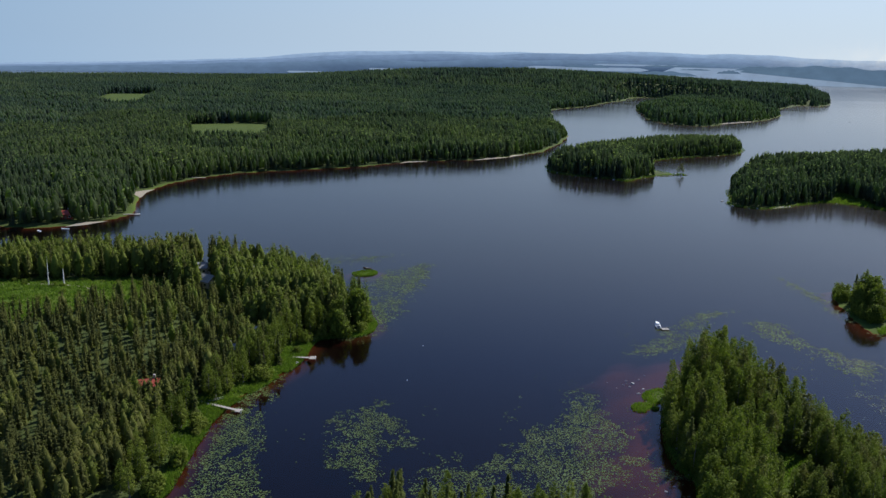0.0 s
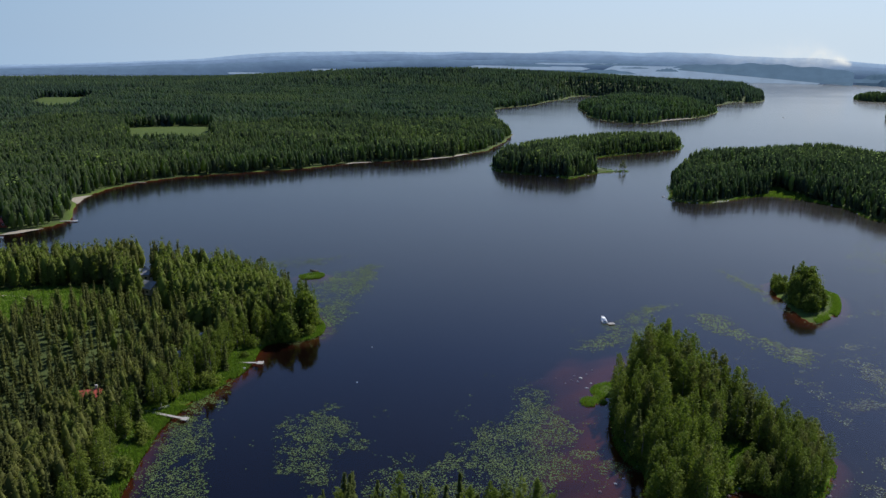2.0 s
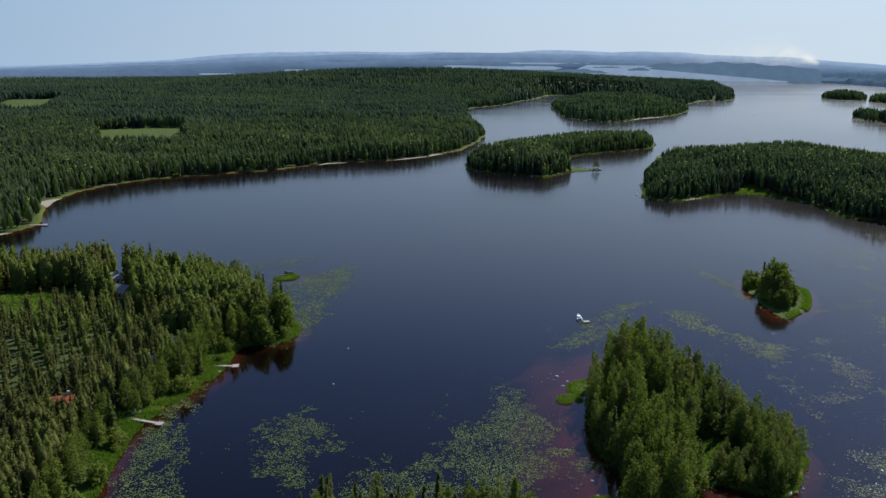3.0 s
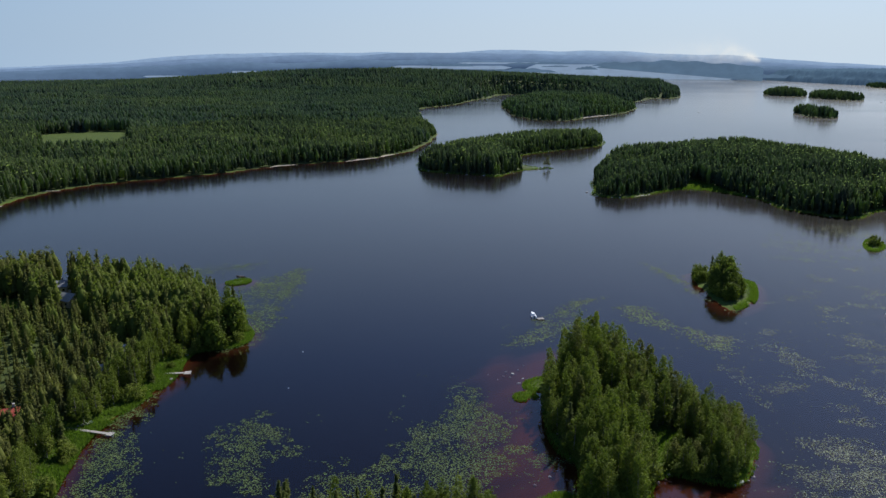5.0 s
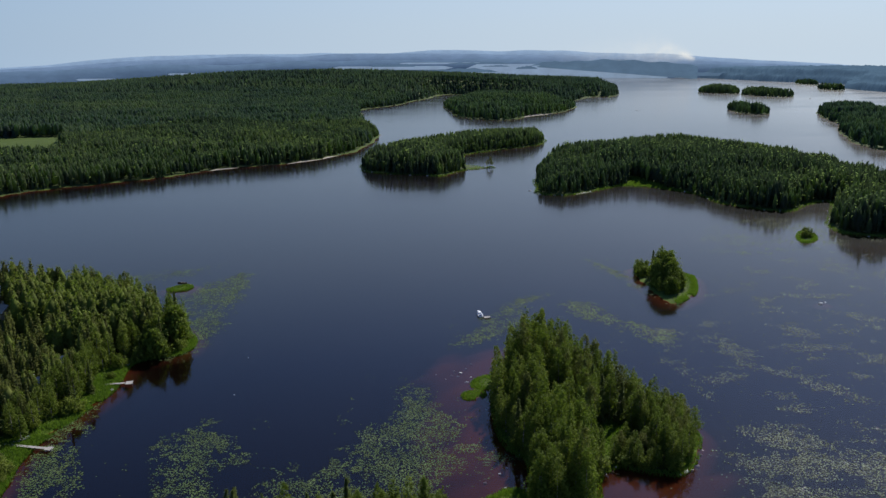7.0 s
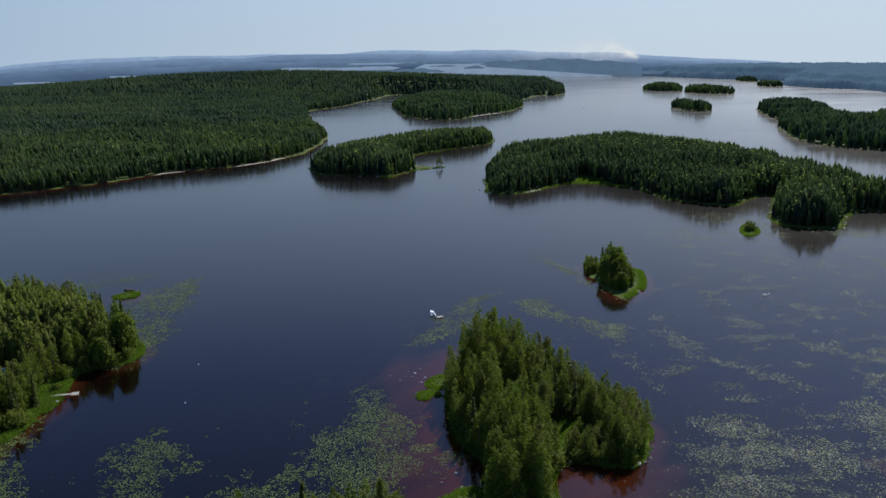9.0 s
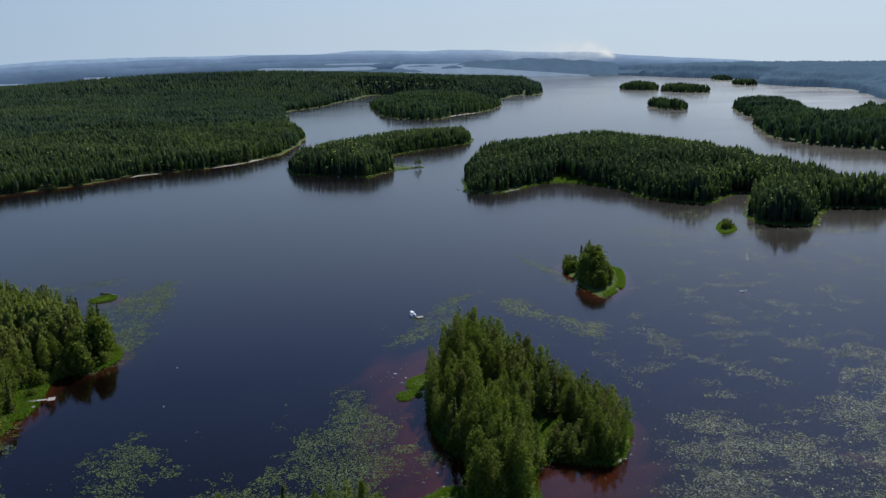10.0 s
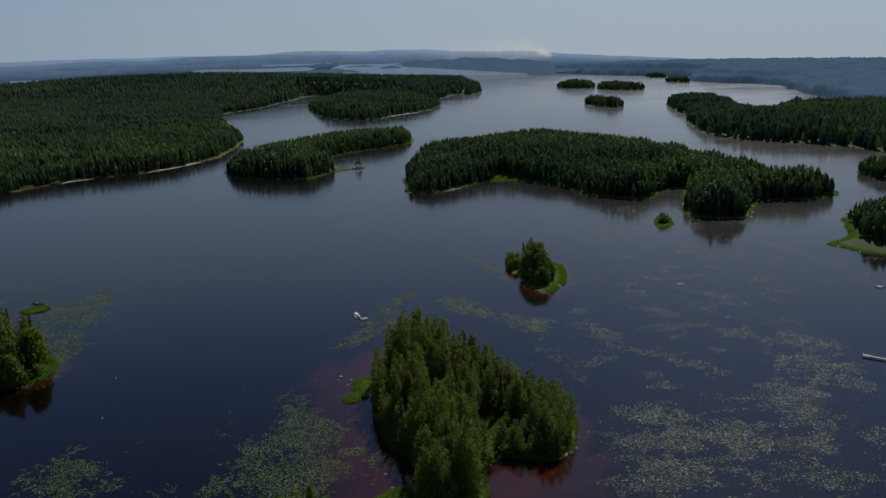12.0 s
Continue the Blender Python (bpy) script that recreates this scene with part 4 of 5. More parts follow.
def build_jetty(a, b, width, label, end=None, height=0.55):
    """A plank jetty from a to b, with posts, bearers and a wider end."""
    a, b = Vector((*a, 0)), Vector((*b, 0))
    length = (b - a).length
    jetty = thing("jetty", (a.x, a.y, 0), math.degrees(math.atan2(b.y - a.y, b.x - a.x)), label, "jetty")
    step = 0.34
    base = part("plank", box((step - 0.03, width, 0.05), (0, 0, 0), (0, 0, 0), 0.008), M_DECK, jetty)
    n = int(length / step)
    for i in range(n):
        ob = base if i == 0 else new("plank", base.data)
        ob.parent = jetty
        ob.location = (i * step + 0.17, random.uniform(-0.04, 0.04), height + random.uniform(-0.008, 0.008))
    for s in (-1, 1):
        part("bearer", box((length, 0.1, 0.14), (length / 2, s * width * 0.38, height - 0.1)), M_POST, jetty)
    for i in range(max(2, int(length / 3.0)) + 1):
        for s in (-1, 1):
            x = length * i / max(2, int(length / 3.0))
            part("post", rod((x, s * width * 0.46, -1.2), (x, s * width * 0.46, height + 0.12), 0.07, 0.06, 6), M_POST, jetty)
    if end:
        deck = part("end_deck", box((end[0], end[1], 0.07), (length + end[0] / 2 - 0.1, 0, height + 0.004), (0, 0, 0), 0.012), M_DECK, jetty, "wider deck at the end")
        for s in (-1, 1):
            part("ladder_rail", rod((length + end[0] - 0.2, s * 0.25, -0.6), (length + end[0] - 0.2, s * 0.25, height + 0.7), 0.03, None, 6), M_WHITE, deck)
    return jetty


def build_house(at, turn, size, roof_mat, wall_mat, label):
    w, d, h = size
    z = float(ground_z(np.array([at[0]]), np.array([at[1]]))[0])
    house = thing("cottage", (at[0], at[1], z - 0.1), turn, label, "house")
    wall = part("wall", box((w, d, h), (0, 0, h / 2)), wall_mat, house)
    rise = d * 0.32
    for x in (-w / 2 + 0.12, w / 2 - 0.12):
        bm = bmesh.new()
        faces = [[bm.verts.new((x + t, y, z_)) for y, z_ in ((-d / 2 + 0.02, h), (d / 2 - 0.02, h), (0, h + rise))] for t in (-0.1, 0.1)]
        bm.faces.new(faces[0][::-1])
        bm.faces.new(faces[1])
        for i in range(3):
            bm.faces.new((faces[0][i], faces[0][i - 2], faces[1][i - 2], faces[1][i]))
        bmesh.ops.recalc_face_normals(bm, faces=bm.faces)
        part("gable", bm, wall_mat, house)
    slope = math.hypot(d / 2, rise) + 0.5
    for s in (-1, 1):
        part("roof", box((w + 0.9, slope, 0.16), (0, s * (d / 4 + 0.12), h + rise / 2 + 0.02), (-s * math.degrees(math.atan2(rise, d / 2)), 0, 0), 0.02), roof_mat, house)
    part("chimney", box((0.7, 0.7, 1.6), (w * 0.2, 0.4, h + rise + 0.4), (0, 0, 0), 0.03), M_ROCK, house, "grey brick chimney")
    part("door", box((1.0, 0.08, 2.05), (w * 0.1, -d / 2 - 0.03, 1.05), (0, 0, 0), 0.01), M_POST, wall, "brown plank door")
    for x in (-w * 0.3, w * 0.34):
        win = part("window", box((1.3, 0.1, 1.2), (x, -d / 2 - 0.03, h * 0.58), (0, 0, 0), 0.02), M_WHITE, wall, "white framed window")
        part("pane", box((1.1, 0.04, 1.0), (x, -d / 2 - 0.09, h * 0.58)), M_DARK, win, "dark glass pane")
    return house


build_boat((25.0, 311.5, 0.03), 6).scale = (0.84, 0.84, 0.8)
build_raft((27.6, 308.0, 0.0), 20)
build_jetty((-112.5, 204.8), (-97.6, 201.3), 1.1, "long weathered grey plank jetty over the sedge bank", (1.8, 2.0), 0.75)
build_jetty((-98.0, 245.0), (-92.0, 245.8), 1.2, "short weathered grey plank jetty with a square end", (2.2, 2.6), 0.6)
build_jetty((-288.5, 451.0), (-281.5, 453.5), 1.8, "small timber jetty on the mainland shore", (2.5, 3.0), 0.6)
build_jetty((-330, 602), (-312, 606), 1.6, "narrow timber jetty on the mainland shore", None, 0.6)
build_jetty((193.0, 214.0), (185.5, 223.0), 1.1, "timber jetty at the edge of the lily beds", (2.4, 1.6), 0.6)
build_house((-127, 206), 25, (6.5, 4.6, 2.6), M_REDROOF, M_REDWALL, "small cottage with red sheet roof among the trees")
build_house((-164, 314), -20, (10, 7, 3.0), M_GREYROOF, M_PALEWALL, "cottage with pale grey sheet roof in the wood")
build_house((-177, 334), 10, (8, 6, 3.2), M_GREYROOF, M_PALEWALL, "pale boarded cottage in a gap between trees")
build_house((-150, 338), 35, (8, 6, 3.2), M_GREYROOF, M_PALEWALL, "light grey cottage near the point")
build_house((41.6, 214.4), 30, (4.2, 3.4, 2.3), M_GREYROOF, M_REDWALL, "small shed with grey roof in the island wood")
build_house((-118, 240), 60, (4.0, 3.2, 2.4), M_GREYROOF, M_PALEWALL, "small pale boarded shed among birches")
build_house((-116, 260), 15, (6.0, 4.2, 2.4), M_GREYROOF, M_REDWALL, "low dark shed with grey roof under trees")
build_house((-312, 428), 20, (9, 6, 3.0), M_REDROOF, M_REDWALL, "red cottage behind the mainland beach")


def build_rowing_boat(at, turn, mat, label):
    ob = thing("rowing_boat", at, turn, label, "boat")
    bm, rings = bmesh.new(), []
    for y, w, z in ((-2.2, 0.35, 0.5), (-1.2, 0.65, 0.42), (0.3, 0.7, 0.4), (1.5, 0.45, 0.48), (2.3, 0.04, 0.62)):
        rings.append([bm.verts.new((x * w, y, h)) for x, h in ((-1, z), (-0.7, 0.08), (0.7, 0.08), (1, z), (0.9, z - 0.02), (0.62, 0.14), (-0.62, 0.14), (-0.9, z - 0.02))])
    for a, b in zip(rings, rings[1:]):
        for k in range(8):
            bm.faces.new((a[k], a[(k + 1) % 8], b[(k + 1) % 8], b[k]))
    bm.faces.new(rings[0][::-1])
    bm.faces.new(rings[-1])
    bmesh.ops.recalc_face_normals(bm, faces=bm.faces)
    part("hull", bm, mat, ob)
    for y in (-1.2, 0.3):
        part("thwart", box((1.2, 0.25, 0.04), (0, y, 0.36)), M_DECK, ob)


build_rowing_boat((-98.5, 262.5, 0.25), 75, M_WHITE, "white rowing boat drawn up on the sedge")
build_rowing_boat((-106.5, 207.0, 0.35), 140, M_GREYROOF, "grey rowing boat drawn up beside the jetty")
build_rowing_boat((-107.0, 366.0, 0.0), 80, M_POST, "dark rowing boat moored off the sedge islet")


def build_snag(at, height, lean):
    """A tall birch bare but for a tuft at its top."""
    rng = np.random.RandomState(int(height * 10))
    z = float(ground_z(np.array([at[0]]), np.array([at[1]]))[0])
    ob = new("bare_birch")
    ob.matrix_basis = pose(at[0], at[1], z - 0.3, lean, lean * 0.6, 20)
    tagged(ob, "tall pale bare birch trunk at the clearing", "tree", "bare birches at the clearing")
    tv, tf = trunk_mesh(rng, height, 0.24, 3, 2.0)
    mesh_object("trunk", tv, tf, M_PALEBARK, ob, smooth=True)
    v, f = broadleaf_crown(rng, height + 1.0, 1.3, height * 0.72, 26, 14, 0.3)
    mesh_object("crown", v, f, M_BIRCH, ob)


build_snag((-221.2, 289), 13.5, 4)
build_snag((-214.6, 289.7), 11.0, -5)


def build_track():
    """A pale gravel track across the clearing."""
    p = np.array([(-285, 268), (-262, 282), (-240, 289), (-222, 291), (-206, 290), (-194, 284)], float)
    k = np.linspace(0, len(p) - 1, 60)
    p = np.stack([np.interp(k, np.arange(len(p)), p[:, c]) for c in (0, 1)], 1)
    p += np.stack([0 * k, np.sin(k * 2.1) * 0.6], 1)
    d = np.gradient(p, axis=0)
    n = np.stack([-d[:, 1], d[:, 0]], 1) / np.linalg.norm(d, axis=1)[:, None]
    rows = [p + n * w for w in (-0.6, 0.0, 0.6)]
    verts = np.concatenate([np.stack([r[:, 0], r[:, 1], ground_z(r[:, 0], r[:, 1]) + h], 1) for r, h in zip(rows, (0.06, 0.14, 0.06))])
    i, j = np.meshgrid(np.arange(2), np.arange(59), indexing="ij")
    faces = np.stack([i * 60 + j, i * 60 + j + 1, (i + 1) * 60 + j + 1, (i + 1) * 60 + j], -1).reshape(-1, 4)
    tagged(mesh_object("gravel_track", verts, faces, M_SAND, smooth=True), "pale gravel track across the clearing", "road", kind="structure")


build_track()


def build_beach(area, at, length, width, label):
    """A strip of sand along a stretch of shoreline."""
    line = LANDS[area]
    k = int(np.argmin(np.hypot(line[:, 0] - at[0], line[:, 1] - at[1])))
    n = len(line)
    pts, run, i = [line[k]], 0.0, k
    while run < length and len(pts) < 40:
        i = (i + 1) % n
        run += np.linalg.norm(line[i] - pts[-1])
        pts.append(line[i])
    p = np.array(pts)
    fine = np.linspace(0, len(p) - 1, 4 * len(p))
    p = np.stack([np.interp(fine, np.arange(len(p)), p[:, c]) for c in (0, 1)], 1)
    d = np.gradient(p, axis=0)
    nrm = np.stack([-d[:, 1], d[:, 0]], 1) / (np.linalg.norm(d, axis=1)[:, None] + 1e-9)
    if inland(*(p + nrm * 3).T, [area]).mean() < 0:
        nrm = -nrm
    taper = np.sin(np.linspace(0.05, math.pi - 0.05, len(p)))[:, None]
    rows = [p + nrm * (-0.6 + f * width * taper) for f in (0, 0.35, 0.7, 1.0)]
    verts = np.concatenate([np.stack([r[:, 0], r[:, 1], np.maximum(ground_z(r[:, 0], r[:, 1]), -0.05) + (0.10 if 0 < q < 3 else 0.02)], 1) for q, r in enumerate(rows)])
    m = len(p)
    a, b = np.meshgrid(np.arange(3), np.arange(m - 1), indexing="ij")
    faces = np.stack([a * m + b, a * m + b + 1, (a + 1) * m + b + 1, (a + 1) * m + b], -1).reshape(-1, 4)
    tagged(mesh_object("sand_beach", verts, faces, M_SAND, smooth=True), label, "beach", kind="structure")


build_beach("mainland", (-300, 412), 24, 6, "pale sandy beach below a red cottage")
build_beach("mainland", (-312, 512), 34, 8, "pale sandy beach with a small clearing")
build_beach("mainland", (-125, 798), 40, 6, "narrow pale sand and stone shore")
build_beach("mainland", (-95, 836), 30, 5, "narrow pale sand and stone shore")
build_beach("mainland", (-190, 752), 30, 5, "narrow pale sand and stone shore")
build_beach("far_island", (190, 1400), 110, 12, "pale rocky shore of the far island")
build_beach("large_island", (122, 602), 16, 4, "pale stony shore of the large island")
build_rowing_boat((-306, 396, 0.0), 60, M_WHITE, "white rowing boat off the mainland beach")
build_rowing_boat((-296, 405, 0.0), 100, M_WHITE, "white open boat moored at the mainland beach")
build_rowing_boat((-80, 872, 0.1), 40, M_WHITE, "white boat drawn up on the mainland shore")
build_rowing_boat((339, 437, 0.0), 80, M_WHITE, "white boat moored by a sedge bank")
build_raft((245.5, 293.5, 0.0), 30)


# ---- rocks ----
def build_rocks():
    rng = np.random.RandomState(5)
    shapes = []
    for i in range(5):
        bm = bmesh.new()
        bmesh.ops.create_icosphere(bm, subdivisions=2, radius=1.0)
        for v in bm.verts:
            k = 1 + 0.5 * noise.noise(v.co * 1.1 + Vector((i * 7, 0, 0))) + 0.15 * noise.noise(v.co * 3.3 + Vector((i * 5, 2, 0)))
            v.co = Vector((v.co.x * k, v.co.y * k * 0.8, v.co.z * k * 0.55))
        me = bpy.data.meshes.new("boulder")
        bm.to_mesh(me)
        bm.free()
        me.materials.append(M_ROCK)
        shapes.append(me)
    spots = REEFS + [(12, 253, 0.4), (16, 255, 0.45), (18, 259, 0.4), (17, 247, 0.4), (20, 184, 0.5), (22, 187, 0.35), (24, 183, 0.4), (16, 180, 0.5), (22, 233, 0.5), (21, 228, 0.4), (20, 222, 0.45),
                     (46, 182.5, 0.5), (48, 184, 0.45), (49, 183, 0.4), (66, 183, 0.7), (68, 184, 0.6), (64, 181.5, 0.5), (70, 186, 0.5), (73, 192, 0.4), (74, 760, 1.4), (70, 757, 1.2), (36, 262, 0.5),
                     (88, 622, 1.2), (90, 612, 1.0), (93, 603, 1.4)]
    for key, count, size in (("wooded_island", 16, 0.4), ("promontory", 22, 0.42), ("large_island", 50, 0.8), ("middle_island", 34, 0.9), ("right_bank", 12, 0.7), ("near_bank", 12, 0.35)):
        line = LANDS[key]
        for _ in range(count):
            p = line[rng.randint(len(line))] + rng.normal(0, 1.0, 2)
            spots.append((p[0], p[1], size * rng.uniform(0.5, 1.3)))
    for x, y, s in spots:
        z = float(ground_z(np.array([x]), np.array([y]))[0])
        ob = new("boulder", shapes[rng.randint(5)])
        ob.matrix_basis = pose(x, y, max(z, -0.3) + 0.12 * s, rng.uniform(-15, 15), rng.uniform(-15, 15), rng.uniform(0, 360)) @ Matrix.Diagonal((s * rng.uniform(0.8, 1.4), s, s, 1))
        tagged(ob, "pale grey granite boulder at the waterline", "rock", "boulders along the shores")


build_rocks()


def build_buoy(x, y):
    ob = thing("mooring_buoy", (x, y, 0), 0, "small white mooring buoy afloat on dark water", "buoy", "buoys")
    bm = bmesh.new()
    bmesh.ops.create_uvsphere(bm, u_segments=12, v_segments=8, radius=0.2)
    part("float", bm, M_WHITE, ob)
    part("ring", rod((0, 0, 0.17), (0, 0, 0.34), 0.04), M_POST, ob)


build_buoy(-58, 268)
build_buoy(-56, 236)


# ---- lily beds and sedge ----
def lily_bed(points, count, size, label, seed, patchy=0.0, scale=7.0, wet=False):
    """Floating leaves, thicker in some spots and ragged at the edge."""
    rng = np.random.RandomState(seed)
    size, count = size * 0.78, int(count * 1.5)
    poly = shoreline(points, 0.08, seed)
    lo, hi = poly.min(0) - 3, poly.max(0) + 3
    n = count * 5
    x, y = rng.uniform(lo[0], hi[0], n), rng.uniform(lo[1], hi[1], n)
    d = signed(poly, x, y, 15)
    thick = 1.3 * patches(x, y, scale, seed + 1)
    if wet:
        k = (np.clip(d / 6.0, -1.2, 0.3) + 1.25 * patches(x * 0.7, y, scale * 0.75, seed + 1) + 0.35 * patches(x, y, 2.0, seed + 7) - patchy - 0.1 + rng.normal(0, 0.16, n) > 0) | (rng.uniform(0, 1, n) < 0.02)
    else:
        k = np.clip(d / 4.0, -0.9, 0.55) * 1.2 + 0.55 * thick + 0.6 * patches(x, y, 1.8, seed + 7) - patchy - 0.30 + rng.normal(0, 0.30, n) > 0
    k &= (inland(x, y) < -0.4) & (d > -14)
    count = int(count * (0.9 if wet else 0.68))
    x, y = x[k][:count], y[k][:count]
    n = len(x)
    r = size * rng.uniform(0.6, 1.25, n)
    shiny = rng.uniform(0, 1, n) < 0.45
    if wet:
        r = np.where(shiny, np.minimum(r, 0.075), r)
    a0 = rng.uniform(0, 6.283, n)
    tx, ty = rng.normal(0, 0.06, (2, n)) * (np.where(shiny, 2.2, 1.0) if wet else 1.0)
    rim = [(0.0, 0.35), (0.4, 1.0), (1.9, 1.05), (3.3, 0.95), (4.6, 1.05), (5.88, 1.0)]
    vs = np.stack([np.stack([x + r * q * np.cos(a0 + a), y + r * q * np.sin(a0 + a), 0.05 + 0.06 * rng.uniform(0, 1, n) * 0.5 + r * q * (tx * np.cos(a0 + a) + ty * np.sin(a0 + a))], -1) for a, q in rim], 1)
    vs[:, :, 2] = np.maximum(vs[:, :, 2], 0.012)
    faces = np.arange(n * 6).reshape(n, 6)
    tone = np.repeat(np.clip(rng.normal(0.45, 0.25, n) + 0.2 * wave(x, y, 12, seed + 3), 0, 1), 6)
    tagged(mesh_object("lily_bed", vs.reshape(-1, 3), faces, M_PADWET if wet else M_PAD, attrs={"tone": tone, "wet": np.repeat(shiny * 1.0, 6)}), label, "water lilies", kind="stuff")


LILY = "green floating water lily leaves on brown water"
lily_bed([(-98, 200), (-91, 200), (-82, 182), (-73, 160), (-78, 148), (-92, 150), (-91, 160), (-93, 171)], 3900, 0.24, LILY, 101, -0.1)
lily_bed([(-101, 228), (-96, 232), (-92, 214), (-95, 204), (-101, 206)], 630, 0.26, "yellowish lily leaves along the sedge bank", 102, 0.1, 4)
lily_bed([(-68, 206), (-59, 217), (-53, 207), (-45, 196), (-51, 191), (-48, 176), (-52, 172), (-61, 180), (-68, 196)], 2850, 0.22, LILY, 103, 0.0)
lily_bed([(-3, 245), (2, 238), (8, 217), (15, 206), (25, 193), (22, 188), (14, 190), (6, 178), (-4, 174), (-19, 186), (-20, 196), (-12, 211)], 6900, 0.22, LILY, 104, 0.0, 9)
lily_bed([(-40, 174), (-35, 190), (-28, 184), (-21, 192), (-14, 182), (-12, 170), (-30, 164)], 2250, 0.22, LILY, 105, 0.05, 6)
lily_bed([(11, 276), (16, 290), (29, 311), (42, 330), (58, 340), (44, 321), (37, 296), (24, 280)], 2100, 0.30, LILY, 106, 0.1, 8)
lily_bed([(54, 328), (71, 323), (81, 304), (95, 287), (92, 274), (79, 280), (76, 290), (62, 314)], 1900, 0.30, LILY, 107, 0.1, 8)
lily_bed([(-99, 334), (-94, 367), (-80, 384), (-76, 356), (-77, 326), (-75, 297), (-84, 290)], 3450, 0.35, LILY, 108, 0.1, 9)
lily_bed([(-150, 372), (-120, 392), (-95, 398), (-110, 378), (-140, 362)], 750, 0.36, LILY, 109, 0.2, 9)
lily_bed([(100, 345), (98, 370), (92, 392), (85, 400), (90, 370), (104, 322), (112, 318), (108, 330)], 1350, 0.32, LILY, 110, 0.15, 6)
lily_bed([(-92, 300), (-80, 290), (-76, 282), (-80, 270), (-92, 268), (-84, 276)], 450, 0.26, LILY, 111, 0.1, 5)
lily_bed([(82, 262), (92, 300), (130, 300), (175, 300), (180, 230), (165, 190), (122, 148), (60, 148), (64, 166), (80, 185), (88, 222)], 13500, 0.24, "pale green lily leaves spread over open water", 112, 0.6, 14, True)
lily_bed([(78, 172), (92, 196), (104, 200), (100, 178), (92, 160), (74, 160)], 3600, 0.22, "dense glinting lily leaves on open water", 113, 0.05, 9, True)
lily_bed([(104, 170), (112, 196), (126, 190), (140, 210), (150, 200), (128, 160), (110, 158)], 3900, 0.23, "dense pale lily leaves on open water", 114, 0.15, 9, True)
lily_bed([(150, 205), (158, 235), (172, 250), (185, 232), (168, 205)], 2400, 0.26, LILY, 115, 0.15, 8, True)
lily_bed([(120, 310), (150, 380), (220, 410), (270, 390), (280, 340), (230, 290), (170, 290)], 5400, 0.36, "thin lily leaves spread over open water", 116, 0.8, 14, True)
lily_bed([(150, 420), (180, 480), (230, 500), (240, 440), (200, 410)], 1650, 0.43, "thin lily leaves near the large island", 117, 0.5, 16)
lily_bed([(258, 470), (285, 430), (310, 450), (290, 420), (250, 430)], 750, 0.40, LILY, 118, 0.2, 8)


def sedge(area, count, label, seed, reach=(-1.0, 2.6), height=0.8, box_=None, thin=0.0):
    rng = np.random.RandomState(seed)
    poly = LANDS[area] if isinstance(area, str) else area
    line = np.concatenate([poly, poly[:1]])
    x, y = [], []
    tries = count * 4
    seg = rng.randint(0, len(poly), tries)
    f = rng.uniform(0, 1, tries)
    p = line[seg] * (1 - f[:, None]) + line[seg + 1] * f[:, None] + rng.normal(0, 1.6, (tries, 2))
    if box_:
        p = p[(p[:, 0] > box_[0]) & (p[:, 1] > box_[1]) & (p[:, 0] < box_[2]) & (p[:, 1] < box_[3])]
    d = signed(poly, p[:, 0], p[:, 1])
    p = p[(d > reach[0]) & (d < reach[1]) & (wave(p[:, 0], p[:, 1], 12, seed) > thin - 1)][:count]
    n = len(p)
    x, y = p[:, 0], p[:, 1]
    z = np.maximum(ground_z(x, y), -0.35)
    h = height * rng.uniform(0.6, 1.3, n)
    a = rng.uniform(0, 6.283, n)
    w = 0.10 + 0.06 * rng.uniform(0, 1, n)
    lean = rng.normal(0, 0.22, (n, 2)) * h[:, None]
    v = np.stack([np.stack([x + w * np.cos(a), y + w * np.sin(a), z], -1), np.stack([x - w * np.cos(a), y - w * np.sin(a), z], -1), np.stack([x + lean[:, 0], y + lean[:, 1], np.maximum(z, -0.1) + h], -1)], 1)
    tagged(mesh_object("sedge", v.reshape(-1, 3), np.arange(3 * n).reshape(n, 3), M_REED, attrs={"tone": np.repeat(rng.uniform(0, 1, n), 3)}), label, "sedge", kind="stuff")


def meadow_grass(area, count, label, seed, height=0.5):
    """Tufts of grass over an open patch."""
    rng = np.random.RandomState(seed)
    lo, hi = area.min(0), area.max(0)
    p = rng.uniform(lo, hi, (count * 3, 2))
    p = p[(signed(area, p[:, 0], p[:, 1], 20) > -1.5 + rng.normal(0, 1.0, len(p))) & (inland(p[:, 0], p[:, 1]) > 0.3)][:count]
    n = len(p)
    z = ground_z(p[:, 0], p[:, 1])
    h = height * rng.uniform(0.4, 1.3, n) * (1 + 0.5 * wave(p[:, 0], p[:, 1], 9, seed))
    a, w, lean = rng.uniform(0, 6.283, n), rng.uniform(0.14, 0.34, n), rng.normal(0, 0.3, (n, 2)) * h[:, None]
    v = np.stack([np.stack([p[:, 0] + w * np.cos(a), p[:, 1] + w * np.sin(a), z - 0.02], -1), np.stack([p[:, 0] - w * np.cos(a), p[:, 1] - w * np.sin(a), z - 0.02], -1),
                  np.stack([p[:, 0] + lean[:, 0], p[:, 1] + lean[:, 1], z + h], -1)], 1)
    tone = np.repeat(np.clip(rng.uniform(0, 1, n) + 0.3 * wave(p[:, 0], p[:, 1], 14, seed + 1), 0, 1), 3)
    tagged(mesh_object("grass", v.reshape(-1, 3), np.arange(3 * n).reshape(n, 3), M_REED, attrs={"tone": tone}), label, "grass", kind="stuff")


meadow_grass(CLEARING, 34000, "tall green meadow grass in the clearing", 231, 0.7)
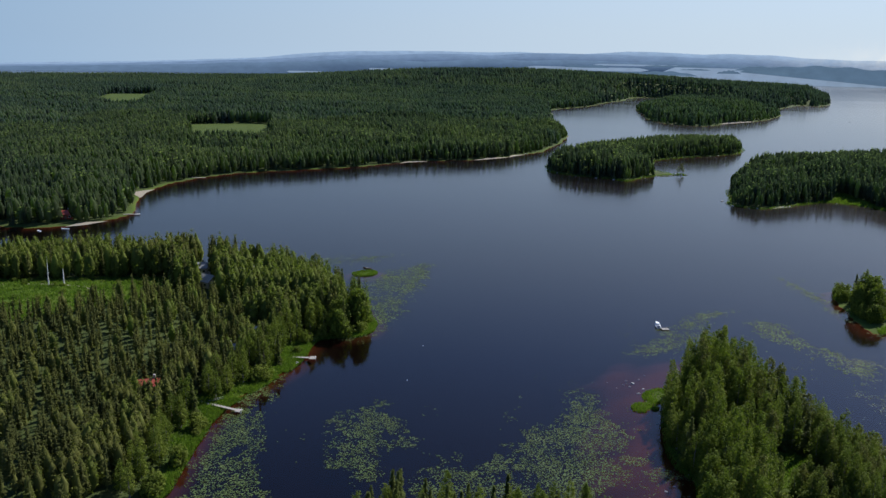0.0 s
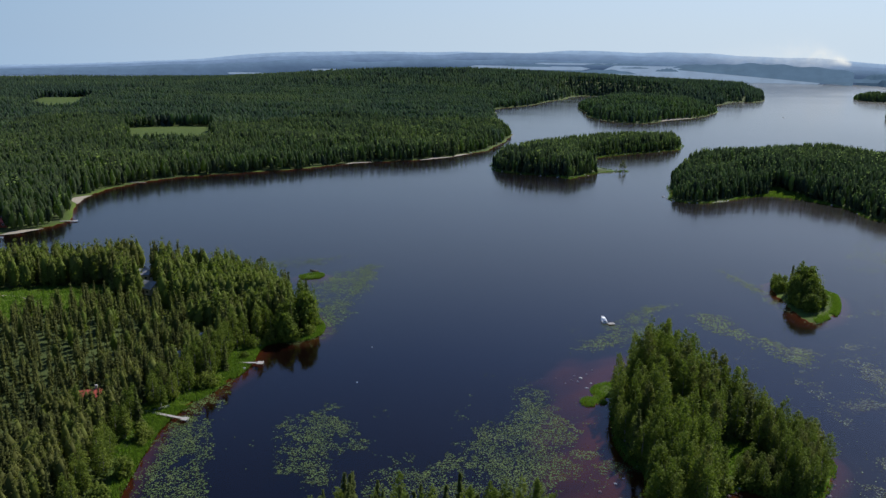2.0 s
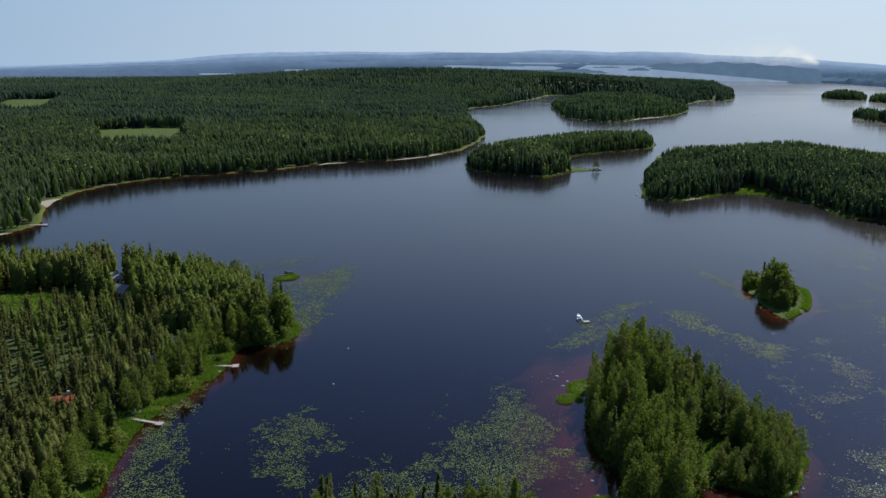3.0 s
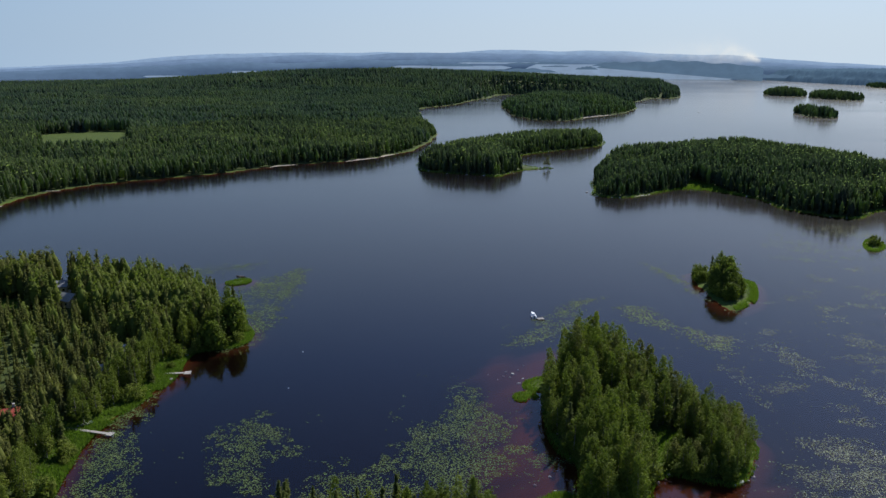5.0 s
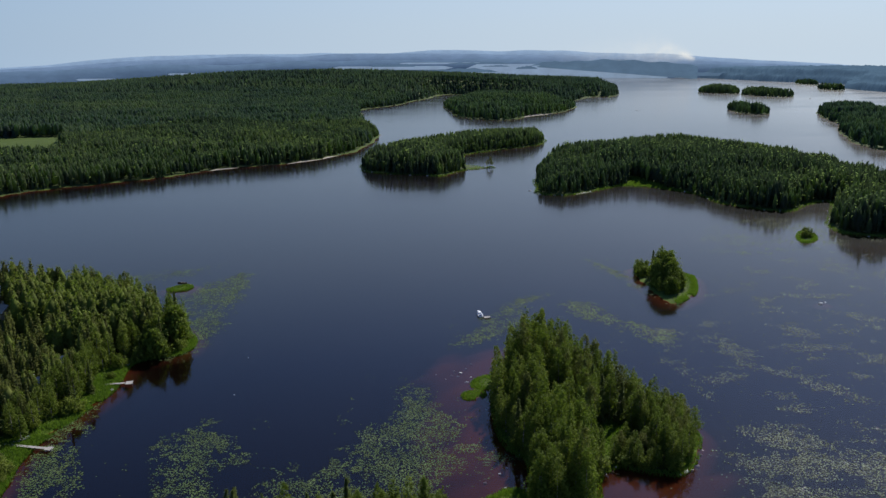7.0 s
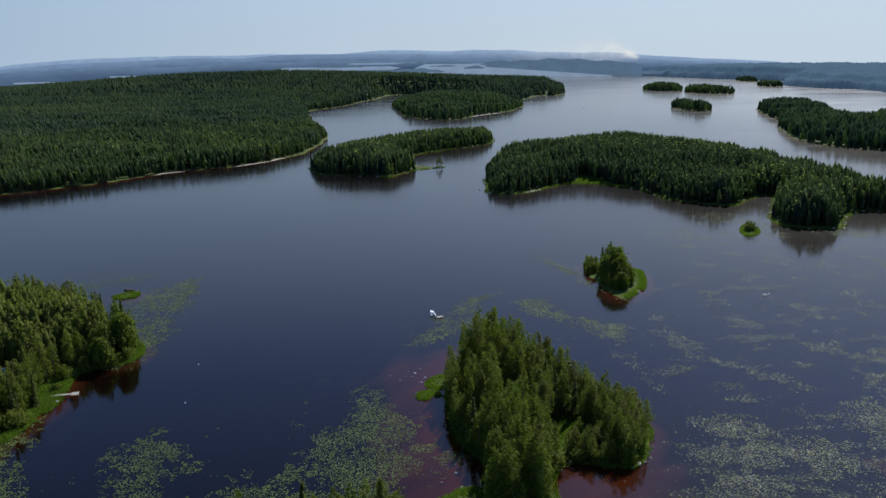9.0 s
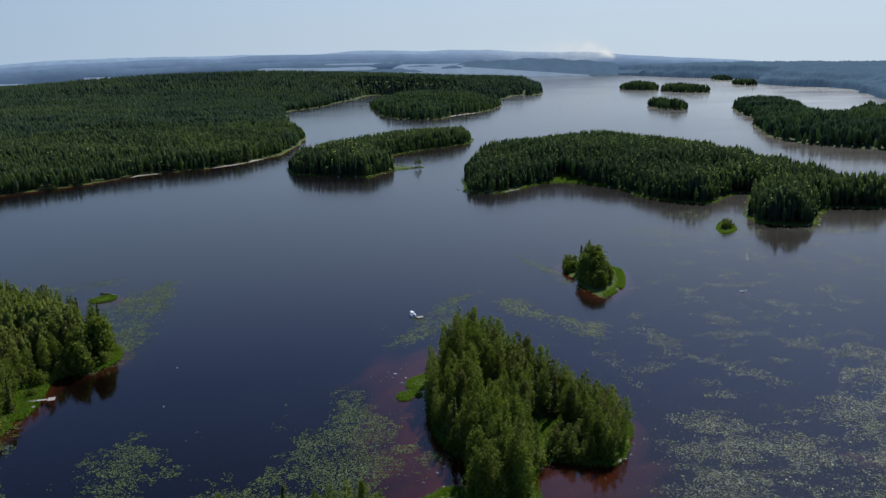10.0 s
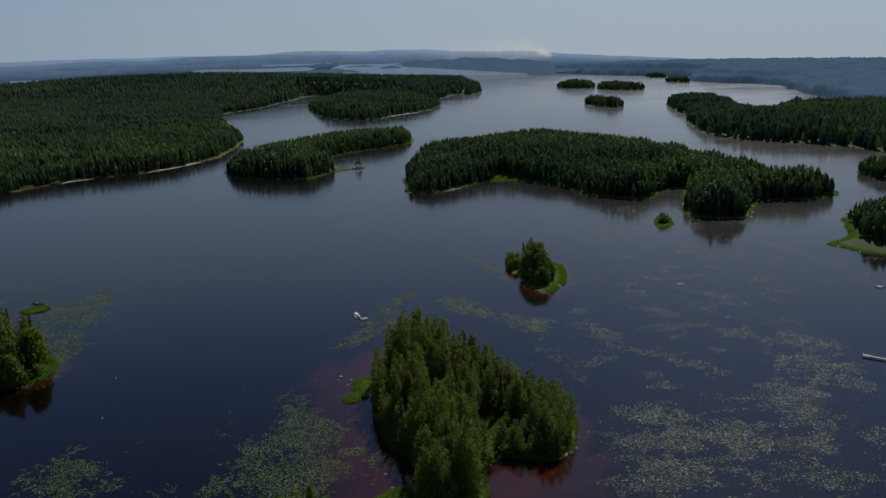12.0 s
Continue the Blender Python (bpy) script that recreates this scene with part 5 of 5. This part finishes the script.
STRIP = np.concatenate([LANDS["promontory"][12:48], LANDS["promontory"][12:48][::-1] - np.array([11.0, 0.0])])
meadow_grass(STRIP, 15000, "tall green grass between the trees and the sedge", 236)
meadow_grass(LANDING, 3500, "green grass at the foot of the long jetty", 232)
meadow_grass(LANDING_TWO, 1800, "green grass at the foot of the short jetty", 233)
meadow_grass(GLADE, 3000, "bright green grass in a small glade", 234)
meadow_grass(SEDGE_C, 9000, "bright green sedge meadow on the large island", 235, 1.0)
sedge("promontory", 16000, "bright green sedge along the promontory shore", 201, (-1.2, 4.0), 0.8, (-112, 140, -74, 345))
sedge("wooded_island", 7000, "green sedge round the wooded island", 202, (-1.0, 2.0), 0.7)
sedge("near_bank", 5000, "bright green sedge on the near bank", 203, (-1.0, 3.5), 0.8, (-46, 140, 50, 180))
sedge("small_island", 5000, "bright green sedge round the small island", 204, (-0.8, 7.0), 0.8, (108, 318, 135, 372))
sedge("sedge_isle", 1500, "bright green sedge islet", 205, (-0.5, 6.0), 0.8)
sedge("sedge_tuft", 1300, "bright green sedge standing in shallow water", 206, (-0.5, 8.0), 0.6)
sedge("sedge_tuft_two", 900, "bright green sedge standing in shallow water", 216, (-0.5, 8.0), 0.6)
sedge("tiny_isle", 2500, "bright green sedge on the tiny isle", 207, (-0.8, 6.0), 0.8)
sedge("large_island", 6000, "green sedge along the large island", 208, (-1.5, 4.0), 1.1, (90, 430, 400, 680))
sedge("right_bank", 4000, "bright green sedge on the right bank", 209, (-1.5, 8.0), 1.0, (270, 280, 345, 440))
sedge("right_corner", 1500, "green sedge at the foot of a jetty", 211, (-0.8, 4.0), 0.8)
sedge("middle_island", 4000, "green sedge along the middle island", 210, (-1.5, 4.0), 1.2)


# ---- smoke over the far shore ----
def build_smoke():
    """A plume that rises from a far fire and drifts to the left, as a far backdrop."""
    m, nt, p = material("smoke")
    at = nt.nodes.new("ShaderNodeAttribute")
    at.attribute_name = "thick"
    n = noise_node(nt, 0.018, 6.0, 0.62, "Position")
    r = ramp(nt, n.outputs[0], [(0.34, (0.30,) * 3), (0.62, (1.0,) * 3)])
    mul = nt.nodes.new("ShaderNodeMath")
    mul.operation = "MULTIPLY"
    nt.links.new(at.outputs["Fac"], mul.inputs[0])
    nt.links.new(r.outputs[0], mul.inputs[1])
    # daylight on the smoke is put in as emission
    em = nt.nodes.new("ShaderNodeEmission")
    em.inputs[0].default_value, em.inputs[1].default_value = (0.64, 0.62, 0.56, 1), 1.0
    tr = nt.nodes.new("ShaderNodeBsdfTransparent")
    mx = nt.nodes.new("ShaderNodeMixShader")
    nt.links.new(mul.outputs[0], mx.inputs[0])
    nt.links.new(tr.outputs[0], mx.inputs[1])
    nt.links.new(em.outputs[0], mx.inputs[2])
    nt.links.new(mx.outputs[0], nt.nodes["Material Output"].inputs[0])
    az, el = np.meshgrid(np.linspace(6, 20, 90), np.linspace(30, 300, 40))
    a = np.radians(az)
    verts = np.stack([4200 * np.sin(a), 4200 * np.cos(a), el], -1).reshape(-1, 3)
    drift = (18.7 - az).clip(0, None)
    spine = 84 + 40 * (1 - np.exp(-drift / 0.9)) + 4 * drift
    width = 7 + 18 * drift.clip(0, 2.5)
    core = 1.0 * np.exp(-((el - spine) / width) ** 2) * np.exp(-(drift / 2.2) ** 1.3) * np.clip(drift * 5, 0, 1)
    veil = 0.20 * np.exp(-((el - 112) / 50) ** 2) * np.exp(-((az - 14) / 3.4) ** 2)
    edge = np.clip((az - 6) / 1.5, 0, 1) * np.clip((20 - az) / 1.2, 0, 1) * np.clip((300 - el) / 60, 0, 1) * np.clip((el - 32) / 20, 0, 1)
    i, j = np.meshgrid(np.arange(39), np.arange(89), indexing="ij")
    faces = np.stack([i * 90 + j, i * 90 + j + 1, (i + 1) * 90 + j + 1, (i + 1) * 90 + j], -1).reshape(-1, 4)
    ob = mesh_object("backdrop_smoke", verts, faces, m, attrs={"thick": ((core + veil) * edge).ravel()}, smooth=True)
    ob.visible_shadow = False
    tagged(ob, "pale smoke drifting over the far shore", "smoke", kind="structure")


build_smoke()
